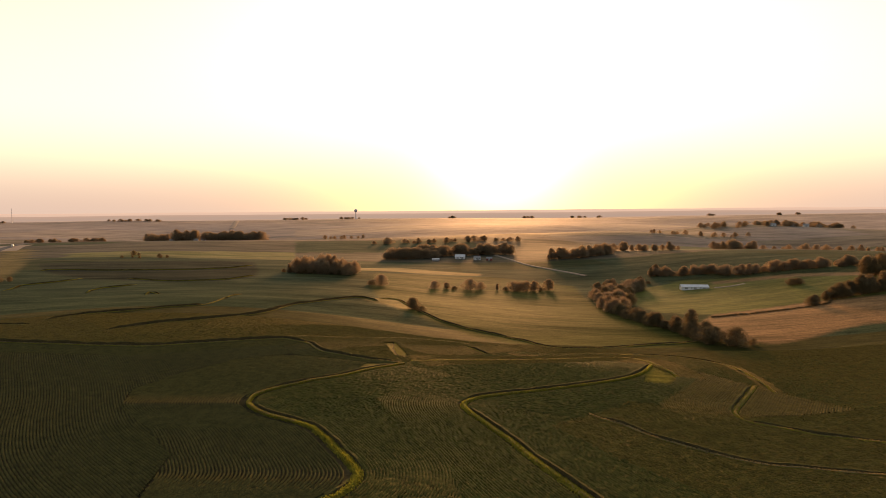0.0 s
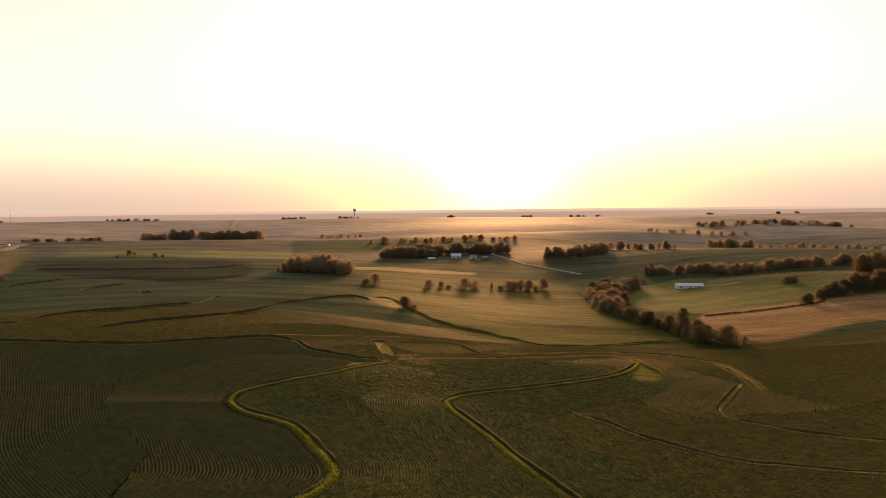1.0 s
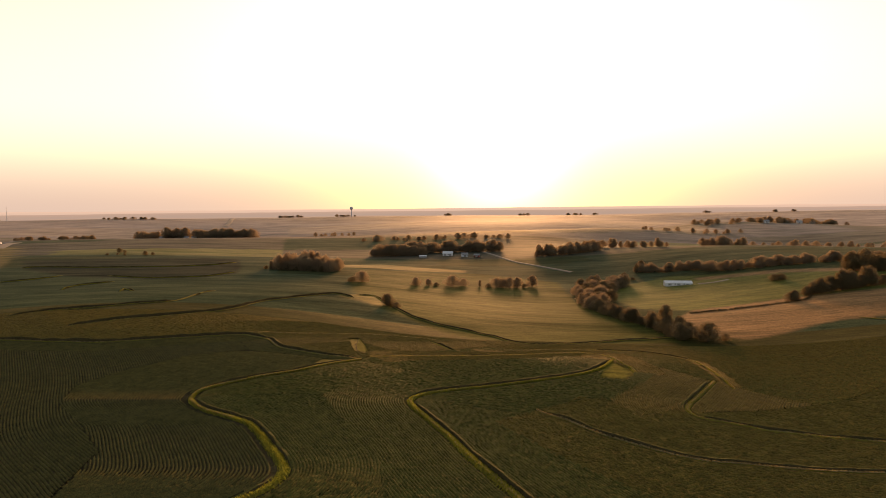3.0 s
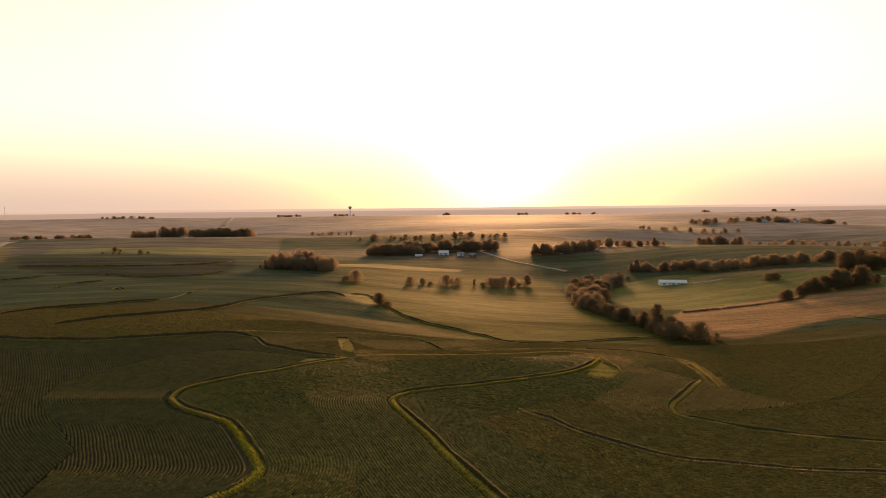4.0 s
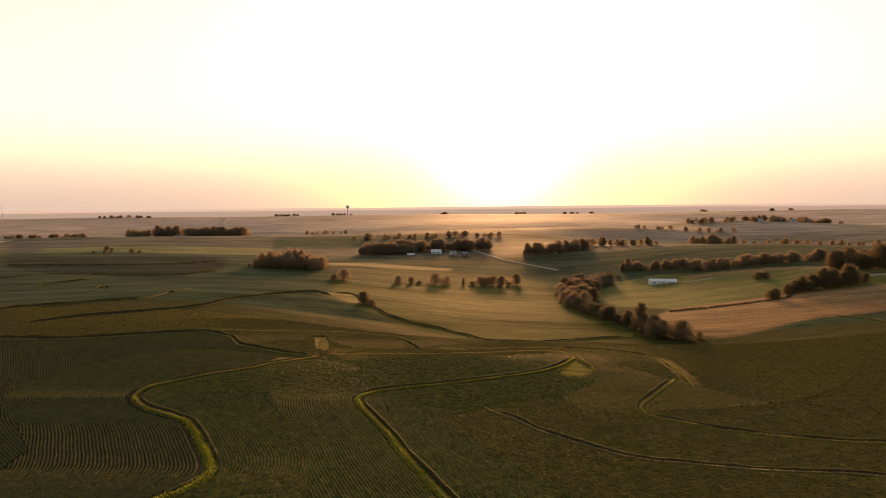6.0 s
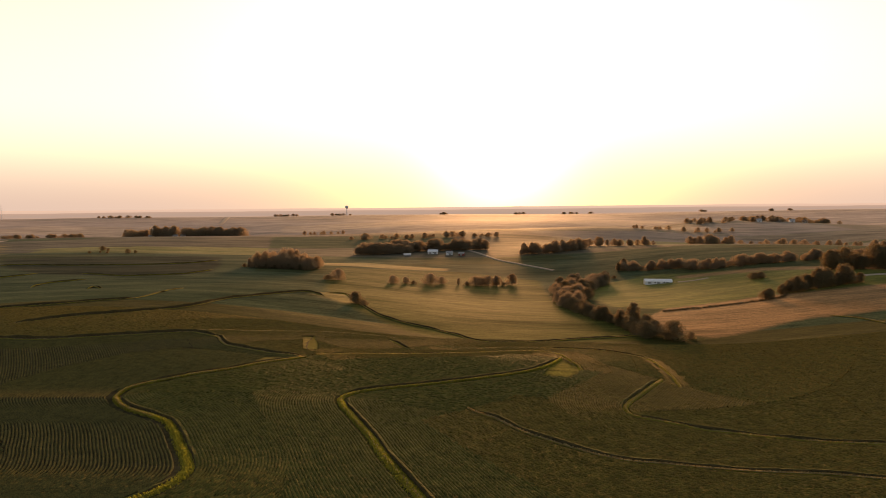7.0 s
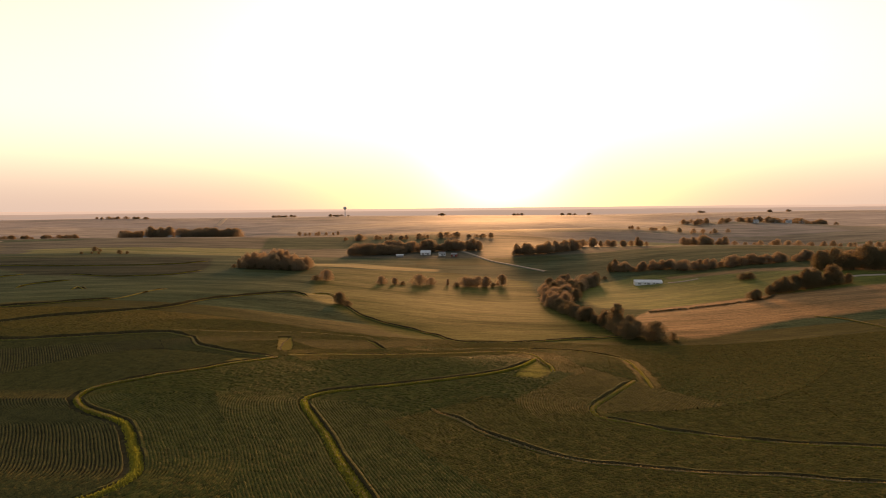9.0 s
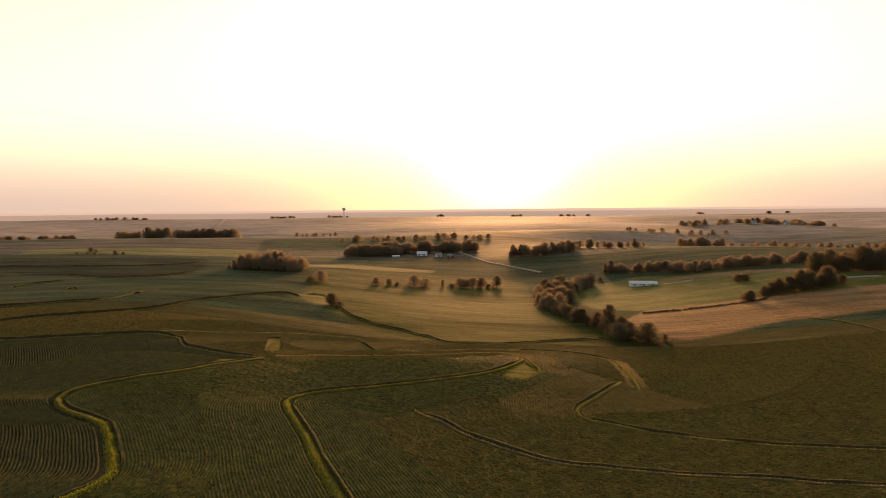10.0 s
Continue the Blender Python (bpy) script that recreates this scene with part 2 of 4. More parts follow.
LEFT_UPPER = [(-14.4, 225.9), (-19.8, 228), (-27.6, 227.9), (-34.6, 230.5), (-41.8, 233.3), (-48.1, 236.6), (-53.2, 244), (-56.5, 250), (-63.8, 253.2), (-69.1, 254.8), (-79.6, 249), (-89.7, 243.6), (-99.6, 239.2), (-109.5, 235.5), (-119.8, 233.1), (-131.3, 233.5), (-143, 234.2), (-155.6, 236.1), (-168.1, 237.6), (-182, 240.7), (-206, 247), (-238, 258)]
MID_LOWER = [(44, 98), (38, 112), (32.3, 123.7), (28.8, 130.7), (25, 138.4), (22.9, 142.9), (20.8, 148), (18.5, 153.4), (15.9, 158.4), (13.2, 163.8), (11, 168.2), (8.9, 172.5), (7.3, 179), (11.1, 184.2), (14.8, 186.8), (22.5, 190.3), (32.3, 193.5), (42.4, 197), (51.7, 200.4), (59.6, 203.5), (66.9, 207.6), (72.4, 212.3), (77.2, 218.4), (82.6, 228.2)]
MID_UPPER = [(86.6, 212.6), (86.9, 217.7), (85.8, 223.2), (85, 230.1), (84.5, 235), (82.3, 242.3), (76.7, 247), (64.8, 247.3), (52.6, 246.5), (28.9, 248.6), (4.7, 243.6), (-11.2, 232.5)]
RIGHT_LOWER = [(205, 148), (165.1, 155.3), (156.7, 157.3), (150.4, 158.7), (143.9, 160.1), (137.4, 161.8), (131.1, 164.1), (124.3, 166.1), (117.4, 168), (110.1, 169.4), (106.1, 171.4), (101, 173.1), (93.5, 175.5), (92.5, 180.5), (95, 185.4), (100.2, 192.2), (105.7, 199.6), (111.9, 208), (115.3, 212.8)]
RIGHT_UPPER = [(119.5, 206.5), (120.4, 212.1), (121.5, 220.7), (122.3, 228.4), (123.2, 236.9), (124.3, 246), (123.3, 254.1), (120.5, 258.7), (115.4, 264.4), (109.3, 268.4), (95.4, 266.1), (81.1, 261.4)]
SHORT = [(200, 129), (149.3, 134.2), (136.3, 136.5), (131, 138.2), (125.2, 139.3), (119.1, 139.8), (112.8, 140.2), (106.6, 140.7), (100.3, 141.4), (94.1, 142.2), (89, 142.8), (83.4, 143), (76.1, 145.3), (69.4, 149.5), (63.7, 153.6), (57.8, 158.4), (52.2, 165.5), (46.9, 170), (45, 172.5)]
TERR_U = [(-250, 288), (-211.4, 279.9), (-195, 276), (-193.8, 284), (-191.4, 290.9), (-184.2, 302.3), (-172, 306.7), (-160.3, 312.6), (-149.8, 322.7), (-137.4, 330.2), (-134.2, 338.2), (-135.3, 358.6), (-137.9, 379.9), (-135.4, 397.2)]
TERR_V = [(-148.9, 258.1), (-137.8, 268.7), (-128.8, 277.3), (-118.5, 284.8), (-108.6, 295.3), (-98.4, 307.9), (-93.6, 321.9), (-91.3, 336.3), (-88.3, 350.4), (-81.7, 365.8), (-69.2, 395.1), (-58.9, 416), (-50.4, 412.1), (-44.3, 403.4)]
TERR_W = [(-44.7, 421.7), (-32.8, 425.8), (-24, 402.9), (-15.4, 382.3), (-7.6, 365.2), (-0.5, 352.1), (6.2, 345.5), (12.7, 338.8), (22.1, 332), (31.2, 326), (36.8, 319.7), (45, 312), (49.5, 302.4), (54.2, 295.7), (61.7, 290.5), (73.3, 292), (86.1, 296.9), (100.8, 306.9), (116, 316.1), (130.6, 322.1), (146.6, 330.1)]
TERR_X = [(11.5, 287.5), (16, 278.5), (19.5, 269.9), (22.6, 265.6)]
TERR_Y = [(-72.3, 257.3), (-61.3, 263.5), (-47, 269.1), (-22.3, 285.6), (-11.5, 290.4), (5.4, 293.5), (13.9, 291.7)]
WATERWAY = [(-21.1, 277), (-19, 260.4), (-16.3, 244.3)]
FAR_TERRACE_A = [(-417.5, 609.4), (-406, 618.7), (-341.2, 609.2), (-283.2, 610.5), (-255.5, 614.5), (-230.4, 626.5), (-220.2, 640.6), (-214.2, 663.9)]
FAR_TERRACE_B = [(-345.1, 460.9), (-345.6, 470.6), (-353.6, 492.1), (-346.7, 498.5), (-336.6, 512.5), (-331.4, 527.9), (-330.5, 540.5)]
FAR_TERRACE_C = [(-264.4, 436.3), (-269.8, 450.1), (-269, 460), (-266, 466.3), (-257.5, 475.6), (-252.8, 486)]
FAR_TERRACE_D = [(-206.6, 409.1), (-212.6, 426), (-198.7, 410)]
FAR_TERRACE_E = [(-284.5, 530.5), (-235.6, 507.6), (-212, 509.6), (-190.4, 517.6), (-181.9, 536.5), (-177, 556.9)]
RIGHT_LINE = [(265.6, 350.9), (272.6, 336.6), (274.4, 317), (274.5, 301.9)]

# ---------------- ground ----------------
# colour of each crop, and its haze share; the last three are haze-tinted
SOY, LUSH, PASTURE = (0.064, 0.06, 0.017, 1.0), (0.064, 0.086, 0.048, 0.08), (0.125, 0.135, 0.034, 0.6)
STUBBLE, HAY, SOIL, GRASSY = (0.3, 0.17, 0.078, 1.0), (0.17, 0.14, 0.034, 1.2), (0.075, 0.06, 0.034, 0.0), (0.2, 0.17, 0.028, 1.0)
CLOVER, HAZED_WARM, HAZED_COOL, HAZED_PALE = (0.075, 0.073, 0.052, 0.4), (0.1, 0.09, 0.082, 0.8), (0.078, 0.08, 0.096, 0.6), (0.088, 0.09, 0.11, 0.8)
GRASS_PATCHES = [[(82.1, 228.1), (87.1, 212.8), (80.5, 203), (71.4, 203.1), (75.8, 214.3)], [(-28.5, 208.3), (-18.2, 224.8), (-27.5, 222.9), (-29.7, 216.3)], [(-18.9, 242.5), (-26.2, 271.5), (-21.4, 275.3), (-13.6, 246.2), (-15.2, 240.7)]]
LEFT_FIELD = [(-260, 90), (-58, 92)] + LEFT_LOWER + LEFT_UPPER[1:] + [(-262, 264)]
# the inner part of the left field, whose rows repeat the terrace's bends
INNER = [(-64, 90), (-64, 122), (-65, 131), (-66, 142), (-81, 159), (-95, 172), (-99, 186), (-93, 196), (-89, 202), (-75, 218), (-58, 228)] + LEFT_LOWER[::-1][1:] + [(-58, 92)]
BEANS = [(-44, 425), (-24, 375), (16, 318), (60, 286), (150, 316), (150, 345), (138, 400), (127, 480), (135, 600), (60, 640), (-70, 620), (-62, 500)]
DARK_STRIP = [(-469.5, 683.7), (-394.1, 704.1), (-266.1, 723.8), (-228.1, 713.3), (-185.8, 595.3), (-172.3, 542.2), (-187.1, 508.6), (-231.6, 498.9), (-326, 535.7), (-404.3, 598.5)]
TAN_FIELD = [(196.1, 420.7), (212, 424), (234.4, 427.9), (257.7, 432.5), (272.6, 436.4), (280.8, 436.1), (301.1, 435.3), (327.9, 433.2), (424, 440), (520, 470), (520, 400), (316.8, 358.8), (289.2, 351.8), (271.3, 349.5), (255.6, 350.7), (235.8, 344.3), (213.5, 331.7), (193.8, 322.5), (181.9, 319.4), (175, 329), (164.2, 342.9), (158, 345), (172, 390)]
PASTURE_FIELD = [(150, 560), (249, 600), (331, 560), (400, 520), (424, 440), (327.9, 433.2), (301.1, 435.3), (280.8, 436.1), (272.6, 436.4), (257.7, 432.5), (234.4, 427.9), (212, 424), (196.1, 420.7), (165, 440)]
VERGE = [(-365, 440), (-385, 500), (-405, 545), (-470, 660), (-560, 800), (-630, 900), (-660, 930), (-665, 890), (-600, 790), (-520, 670), (-455, 570), (-400, 440)]
BACK_STUBBLE = [(262, 566), (330, 545), (392, 500), (420, 470), (430, 480), (400, 515), (335, 562), (265, 580)]
CROSSING = [(-57.1, 417.7), (-46.6, 423.9), (-33.1, 429.4), (-17.8, 393.7), (-24.4, 379.5), (-38.8, 395.2), (-49.2, 402.2)]
STRIP_FIELD = [(-138.3, 645.9), (-102.1, 652.7), (-54.3, 681.4), (-14.7, 668.1), (42.5, 659.1), (41.4, 642.6), (-13.9, 633.3), (-51, 640.1), (-98.2, 627.5)]


def grid_lines(spans):
    out = []
    for a, b, step in spans:
        out.extend(np.linspace(a, b, max(1, int(round((b - a) / step))), endpoint=False).tolist())
    return np.array(out + [spans[-1][1]])


def build_ground():
    xs = grid_lines([(-4900, -1500, 120), (-1500, -500, 25), (-500, -240, 6), (-240, 260, 2.0), (260, 520, 3), (520, 1500, 25), (1500, 4900, 120)])
    ys = grid_lines([(-1500, 0, 100), (0, 90, 6), (90, 330, 2.0), (330, 700, 3.2), (700, 1300, 10), (1300, 2800, 30), (2800, 4800, 80)])
    X, Y = np.meshgrid(xs, ys)
    Z = height(X, Y)
    nx, ny = len(xs), len(ys)
    verts = np.column_stack([X.ravel(), Y.ravel(), Z.ravel()])
    i = np.arange(nx * ny).reshape(ny, nx)
    faces = np.stack([i[:-1, :-1], i[:-1, 1:], i[1:, 1:], i[1:, :-1]], -1).reshape(-1, 4)
    ob = link_mesh("ground", verts.tolist(), faces.tolist(), FIELDS, smooth=True)
    col = np.empty((nx * ny, 4))
    x, y = verts[:, 0], verts[:, 1]
    col[:] = SOY
    # patchwork of fields on the rises; the farthest carry haze in their colour
    for lo, hi, size, kinds in ((330, 760, 190, (LUSH, LUSH, (0.063, 0.074, 0.034, 0.1), LUSH)), (760, 1050, 300, (CLOVER, PASTURE, LUSH, CLOVER)), (1050, 1500, 300, (CLOVER, HAZED_WARM, CLOVER, HAZED_WARM)), (1500, 2000, 420, (HAZED_WARM, HAZED_COOL, HAZED_COOL, HAZED_WARM)), (2000, 9000, 600, (HAZED_PALE, HAZED_COOL, HAZED_PALE, HAZED_PALE))):
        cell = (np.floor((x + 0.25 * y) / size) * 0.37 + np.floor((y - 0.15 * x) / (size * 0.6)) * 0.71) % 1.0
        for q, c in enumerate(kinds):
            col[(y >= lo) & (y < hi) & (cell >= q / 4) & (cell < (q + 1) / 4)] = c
    for poly, c in ((LEFT_FIELD, SOIL), (PASTURE_FIELD, PASTURE), (TAN_FIELD, STUBBLE), (STRIP_FIELD, HAY), (DARK_STRIP, (0.05, 0.055, 0.036, 0.05)), (BEANS, (0.086, 0.09, 0.026, 0.2)), (VERGE, (0.2, 0.15, 0.055, 0.3)), (BACK_STUBBLE, STUBBLE), (CROSSING, HAY), *((p, c) for p, c in zip(GRASS_PATCHES, (GRASSY, HAY, HAY)))):
        # soft, ragged margins
        share = sum(inside(poly, x + dx, y + dy) for dx, dy in ((0, 0), (2, 1), (-2, 1.5), (1, -2), (-1, -2.5), (3, 3))) / 6.0
        col[:] = col * (1 - share[:, None]) + np.array(c) * share[:, None]
    # bare wheel track beside the first terrace
    track = smooth_line([(px - 3.2, py - 1.2) for px, py in LEFT_LOWER[2:14]], 2.0)
    near = (x > -90) & (x < 0) & (y > 100) & (y < 200)
    k = np.where(near)[0]
    d = np.min(np.hypot(x[k, None] - track[None, :, 0], y[k, None] - track[None, :, 1]), 1)
    col[k[d < 1.3]] = SOIL
    # haze put into the sheen: little in the near hollows, more on far uplands
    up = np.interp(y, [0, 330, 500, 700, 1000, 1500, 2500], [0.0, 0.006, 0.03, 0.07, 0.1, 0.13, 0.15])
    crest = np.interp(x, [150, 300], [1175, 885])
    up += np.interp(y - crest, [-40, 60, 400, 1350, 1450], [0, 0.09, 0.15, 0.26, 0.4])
    # shade painted on the slopes that face south, by less haze sheen there
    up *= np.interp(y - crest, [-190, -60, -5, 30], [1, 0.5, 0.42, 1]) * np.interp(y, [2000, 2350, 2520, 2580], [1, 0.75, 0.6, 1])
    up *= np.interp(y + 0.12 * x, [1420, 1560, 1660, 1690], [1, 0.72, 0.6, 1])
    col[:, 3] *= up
    # painted mist: lighter at the far ridge's foot, darker towards its top
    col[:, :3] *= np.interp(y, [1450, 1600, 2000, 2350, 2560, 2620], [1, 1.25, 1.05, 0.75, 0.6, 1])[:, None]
    # greyer tint for the painted haze beyond the crest
    haze_grey = np.clip((y - crest + 60) / 120, 0, 1)
    rp = ob.data.color_attributes.new("haze_grey", "FLOAT_COLOR", "POINT")
    rp.data.foreach_set("color", np.column_stack([haze_grey, haze_grey, haze_grey, np.ones_like(haze_grey)]).ravel())
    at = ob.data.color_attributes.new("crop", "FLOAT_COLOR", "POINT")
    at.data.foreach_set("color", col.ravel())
    tagged(ob, "rolling farmland of green crop fields", "ground", kind="structure")
    return ob


build_ground()


def far_hills(y, base, top, amp, seed, mat):
    """A long low ridge on the horizon, with an uneven skyline."""
    verts, faces = [], []
    xs = np.linspace(-1.25 * y, 1.25 * y, 420)
    for k, x in enumerate(xs):
        z = top(x) + amp * noise.fractal(Vector((x * 0.0011, seed, 0)), 0.8, 2.2, 5) + 0.35 * amp * max(0, noise.noise(Vector((x * 0.009, seed, 5))))
        for dy, zz in ((-300, base), (-90, base + 0.72 * (z - base)), (0, z), (160, base)):
            verts.append((x, y + dy, zz))
        if k:
            a = 4 * (k - 1)
            faces += [(a + j, a + j + 4, a + j + 5, a + j + 1) for j in range(3)]
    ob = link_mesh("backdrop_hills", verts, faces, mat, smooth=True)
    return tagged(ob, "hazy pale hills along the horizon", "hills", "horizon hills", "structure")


# the ridge itself glows palely, in place of haze before it
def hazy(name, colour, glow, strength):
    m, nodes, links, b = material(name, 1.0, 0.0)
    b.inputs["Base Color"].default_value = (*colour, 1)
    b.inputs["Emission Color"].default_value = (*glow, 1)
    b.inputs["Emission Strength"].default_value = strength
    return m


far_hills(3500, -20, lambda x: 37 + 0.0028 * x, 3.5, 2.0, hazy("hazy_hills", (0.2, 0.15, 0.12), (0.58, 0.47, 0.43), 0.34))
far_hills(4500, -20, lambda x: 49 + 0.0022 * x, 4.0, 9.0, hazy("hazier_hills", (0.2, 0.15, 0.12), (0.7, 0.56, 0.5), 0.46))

# ---------------- terraces ----------------

def bank(points, width, high, label, end):
    """A low terrace ridge of grass that follows a line over the ground, with bare earth at its near foot."""
    line = smooth_line(points, 1.0)
    d = np.gradient(line, axis=0)
    d /= np.hypot(d[:, 0], d[:, 1])[:, None]
    n = np.column_stack([-d[:, 1], d[:, 0]])
    count = len(line)
    taper = np.clip(np.minimum(np.arange(count), np.arange(count)[::-1]) / 6.0, 0.1, 1)
    wide = end + (width - end) * np.linspace(1, 0, count) ** 2
    uneven = np.array([[noise.noise(Vector((x * 0.13, y * 0.13, 3))), noise.noise(Vector((x * 0.2, y * 0.2, 7)))] for x, y in line])
    w = wide * (0.7 + 0.3 * taper) * (1 + 0.35 * uneven[:, 0])
    h = high * (0.6 + 0.4 * wide / width) * taper * (1 + 0.35 * uneven[:, 1])
    prof = [(-0.5, -0.15), (-0.33, 0.35), (-0.10, 0.92), (0.02, 1.0), (0.12, 0.9), (0.34, 0.3), (0.5, -0.15)]
    rough = np.array([[0.12 * noise.noise(Vector((x * 0.9, y * 0.9, j * 2.0))) for j in range(7)] for x, y in line])
    off = np.array([u for u, _ in prof])[None, :] * w[:, None] + rough
    x, y = line[:, :1] + n[:, :1] * off, line[:, 1:] + n[:, 1:] * off
    z = height(x, y) + np.array([v for _, v in prof])[None, :] * h[:, None] + rough
    i = np.arange(count * 7).reshape(count, 7)
    faces = np.stack([i[:-1, :-1], i[:-1, 1:], i[1:, 1:], i[1:, :-1]], -1).reshape(-1, 4)
    ob = link_mesh("terrace_bank", np.stack([x, y, z], -1).reshape(-1, 3).tolist(), faces.tolist(), GRASS, smooth=True)
    ob.data.materials.append(EARTH_AND_SHADE)
    near = np.where(n[:-1, 1] > 0, 0, 5)
    ob.data.polygons.foreach_set("material_index", (np.arange(6)[None, :] == near[:, None]).astype(int).ravel())
    return tagged(ob, label, "terrace bank", "terrace banks", "structure")


def crop_edge(points, inset, tall, seed, skip=0.0):
    """The dense edge of the taller crop behind a terrace ridge: a ragged wall of leaves on the ridge's far side."""
    r = np.random.default_rng(seed)
    line = smooth_line(points, 0.5)
    d = np.gradient(line, axis=0)
    d /= np.hypot(d[:, 0], d[:, 1])[:, None]
    sign = np.where(np.abs(d[:, 0]) < 0.1, 0, np.sign(d[:, 0]))
    sign[:int(skip / 0.5)] = 0
    starts = [0] + (np.where(np.diff(sign) != 0)[0] + 1).tolist() + [len(sign)]
    verts, faces = [], []
    for a, b in zip(starts, starts[1:]):
        count = b - a
        if sign[a] == 0 or count < 14:
            continue
        p, q = line[a:b], np.column_stack([-d[a:b, 1], d[a:b, 0]]) * sign[a]
        t = np.clip(np.minimum(np.arange(count), np.arange(count)[::-1]) / 14.0, 0.02, 1)
        slow = np.interp(np.arange(count), np.arange(0, count + 9, 9), r.normal(0, 1, len(np.arange(0, count + 9, 9))))
        top = tall * t * (1 + 0.14 * slow + r.normal(0, 0.03, count))
        off = np.array([-0.4, 0.0, 0.14, 0.28, 0.45, 0.65, 0.9])[None, :] + inset + r.normal(0, 0.06, (count, 7))
        up = np.stack([0.05 * np.ones(count), 0.02 * np.ones(count), 0.55 * top, 0.96 * top, top, 0.97 * top, 0.9 * top], 1)
        up[:, 1:] += r.normal(0, 0.025, (count, 6)) * t[:, None]
        x, y = p[:, :1] + q[:, :1] * off, p[:, 1:] + q[:, 1:] * off
        k = len(verts)
        verts += np.stack([x, y, height(x, y) + up], -1).reshape(-1, 3).tolist()
        i = np.arange(count * 7).reshape(count, 7) + k
        faces += np.stack([i[:-1, :-1], i[:-1, 1:], i[1:, 1:], i[1:, :-1]], -1).reshape(-1, 4).tolist()
    if faces:
        ob = link_mesh("crop_edge", verts, faces, CROP)
        # near face and foot painted dark, for the shade on the crop's edge
        ob.data.materials.append(EARTH_AND_SHADE)
        ob.data.polygons.foreach_set("material_index", [int(k % 6 < 3) for k in range(len(faces))])
        tagged(ob, "dense dark edge of soybean plants along a terrace", "crop", "terrace crop edges", "stuff")


# dark soil at the banks' foot, and the painted shade of the crop edges
EARTH_AND_SHADE = mottled("earth_and_edge_shade", (0.042, 0.033, 0.014), (0.092, 0.07, 0.032), 1.5, 0.95, 0.04, 0.2, 2.5)
# line, width and height at the start, width at the end, and the height of the crop behind
BANKS = [(LEFT_LOWER, 4.6, 0.4, 0.8, 0.75), (LEFT_UPPER, 1.2, 0.4, 1.6, 1.35), (MID_LOWER, 4.2, 0.45, 0.9, 0.9), (MID_UPPER, 1.5, 0.4, 1.8, 0.7), (RIGHT_LOWER, 1.0, 0.35, 2.2, 0.85), (RIGHT_UPPER, 1.3, 0.4, 1.0, 1.0),
         (SHORT, 0.9, 0.3, 0.9, 0.75), (TERR_U, 1.2, 0.35, 1.4, 1.2), (TERR_V, 1.0, 0.3, 1.2, 1.4), (TERR_W, 1.4, 0.5, 1.2, 0.9), (TERR_X, 1.6, 0.6, 1.4, 1.0), (TERR_Y, 1.6, 0.4, 1.6, 0.0), (WATERWAY, 4, 0.15, 5, 0.0),
         (FAR_TERRACE_A, 2, 0.6, 2, 1.1), (FAR_TERRACE_B, 2.4, 0.7, 2, 1.2), (FAR_TERRACE_C, 2.4, 0.7, 2, 1.1), (FAR_TERRACE_D, 2.4, 0.7, 2, 1.1), (FAR_TERRACE_E, 2, 0.6, 2, 0.9), (RIGHT_LINE, 1.6, 0.5, 1.2, 0.7)]
for k, (pts, w, h, e, tall) in enumerate(BANKS):
    bank(pts, w, h, "winding terrace ridge of grass and bare earth", e)
    if tall:
        crop_edge(pts, 0.3 * (w + e) / 2 + 0.6, tall, 300 + k, 34 if k == 0 else 0)


def tufts(points, width, high, end, count, seed, spread=0.24, mat=None, aside=0.0):
    """Uneven grass blades over a terrace ridge."""
    r = np.random.default_rng(seed)
    line = smooth_line(points, 1.0)
    d = np.gradient(line, axis=0)
    d /= np.hypot(d[:, 0], d[:, 1])[:, None]
    i = r.integers(0, len(line), count)
    w = end + (width - end) * (1 - i / len(line)) ** 2
    u = np.clip(r.normal(aside, spread, count), -0.5, 0.5)
    x = line[i, 0] - d[i, 1] * u * w + d[i, 0] * r.uniform(-0.5, 0.5, count)
    y = line[i, 1] + d[i, 0] * u * w + d[i, 1] * r.uniform(-0.5, 0.5, count)
    z = height(x, y) + high * np.clip(1.05 - 2.2 * np.abs(u), 0, 1) * 0.8
    tall, wide, a = r.uniform(0.2, 0.55, count), r.uniform(0.08, 0.22, count), r.uniform(0, 6.28, count)
    lean = r.normal(0, 0.15, (count, 2))
    ca, sa = np.cos(a) * wide, np.sin(a) * wide
    v = np.stack([np.column_stack([x - ca, y - sa, z]), np.column_stack([x + ca, y + sa, z]), np.column_stack([x + lean[:, 0], y + lean[:, 1], z + tall])], 1).reshape(-1, 3)
    f = np.arange(3 * count).reshape(-1, 3)
    ob = link_mesh("bank_grass", v.tolist(), f.tolist(), mat or GRASS)
    tagged(ob, "uneven yellow-green grass along the terrace ridge", "grass", "terrace grass", "stuff")


for k in (0, 2, 3, 4, 5):
    tufts(BANKS[k][0], BANKS[k][1], BANKS[k][2], BANKS[k][3] * 0.9, 12000 if k in (0, 2) else 2200, 30 + k, 0.3)

# dry pale grass along the crests
STRAW = mottled("dry_crest_grass", (0.22, 0.17, 0.07), (0.46, 0.37, 0.18), 0.9, 0.9, 0.04)
let_light_through(STRAW, (0.5, 0.38, 0.18), 0.4)
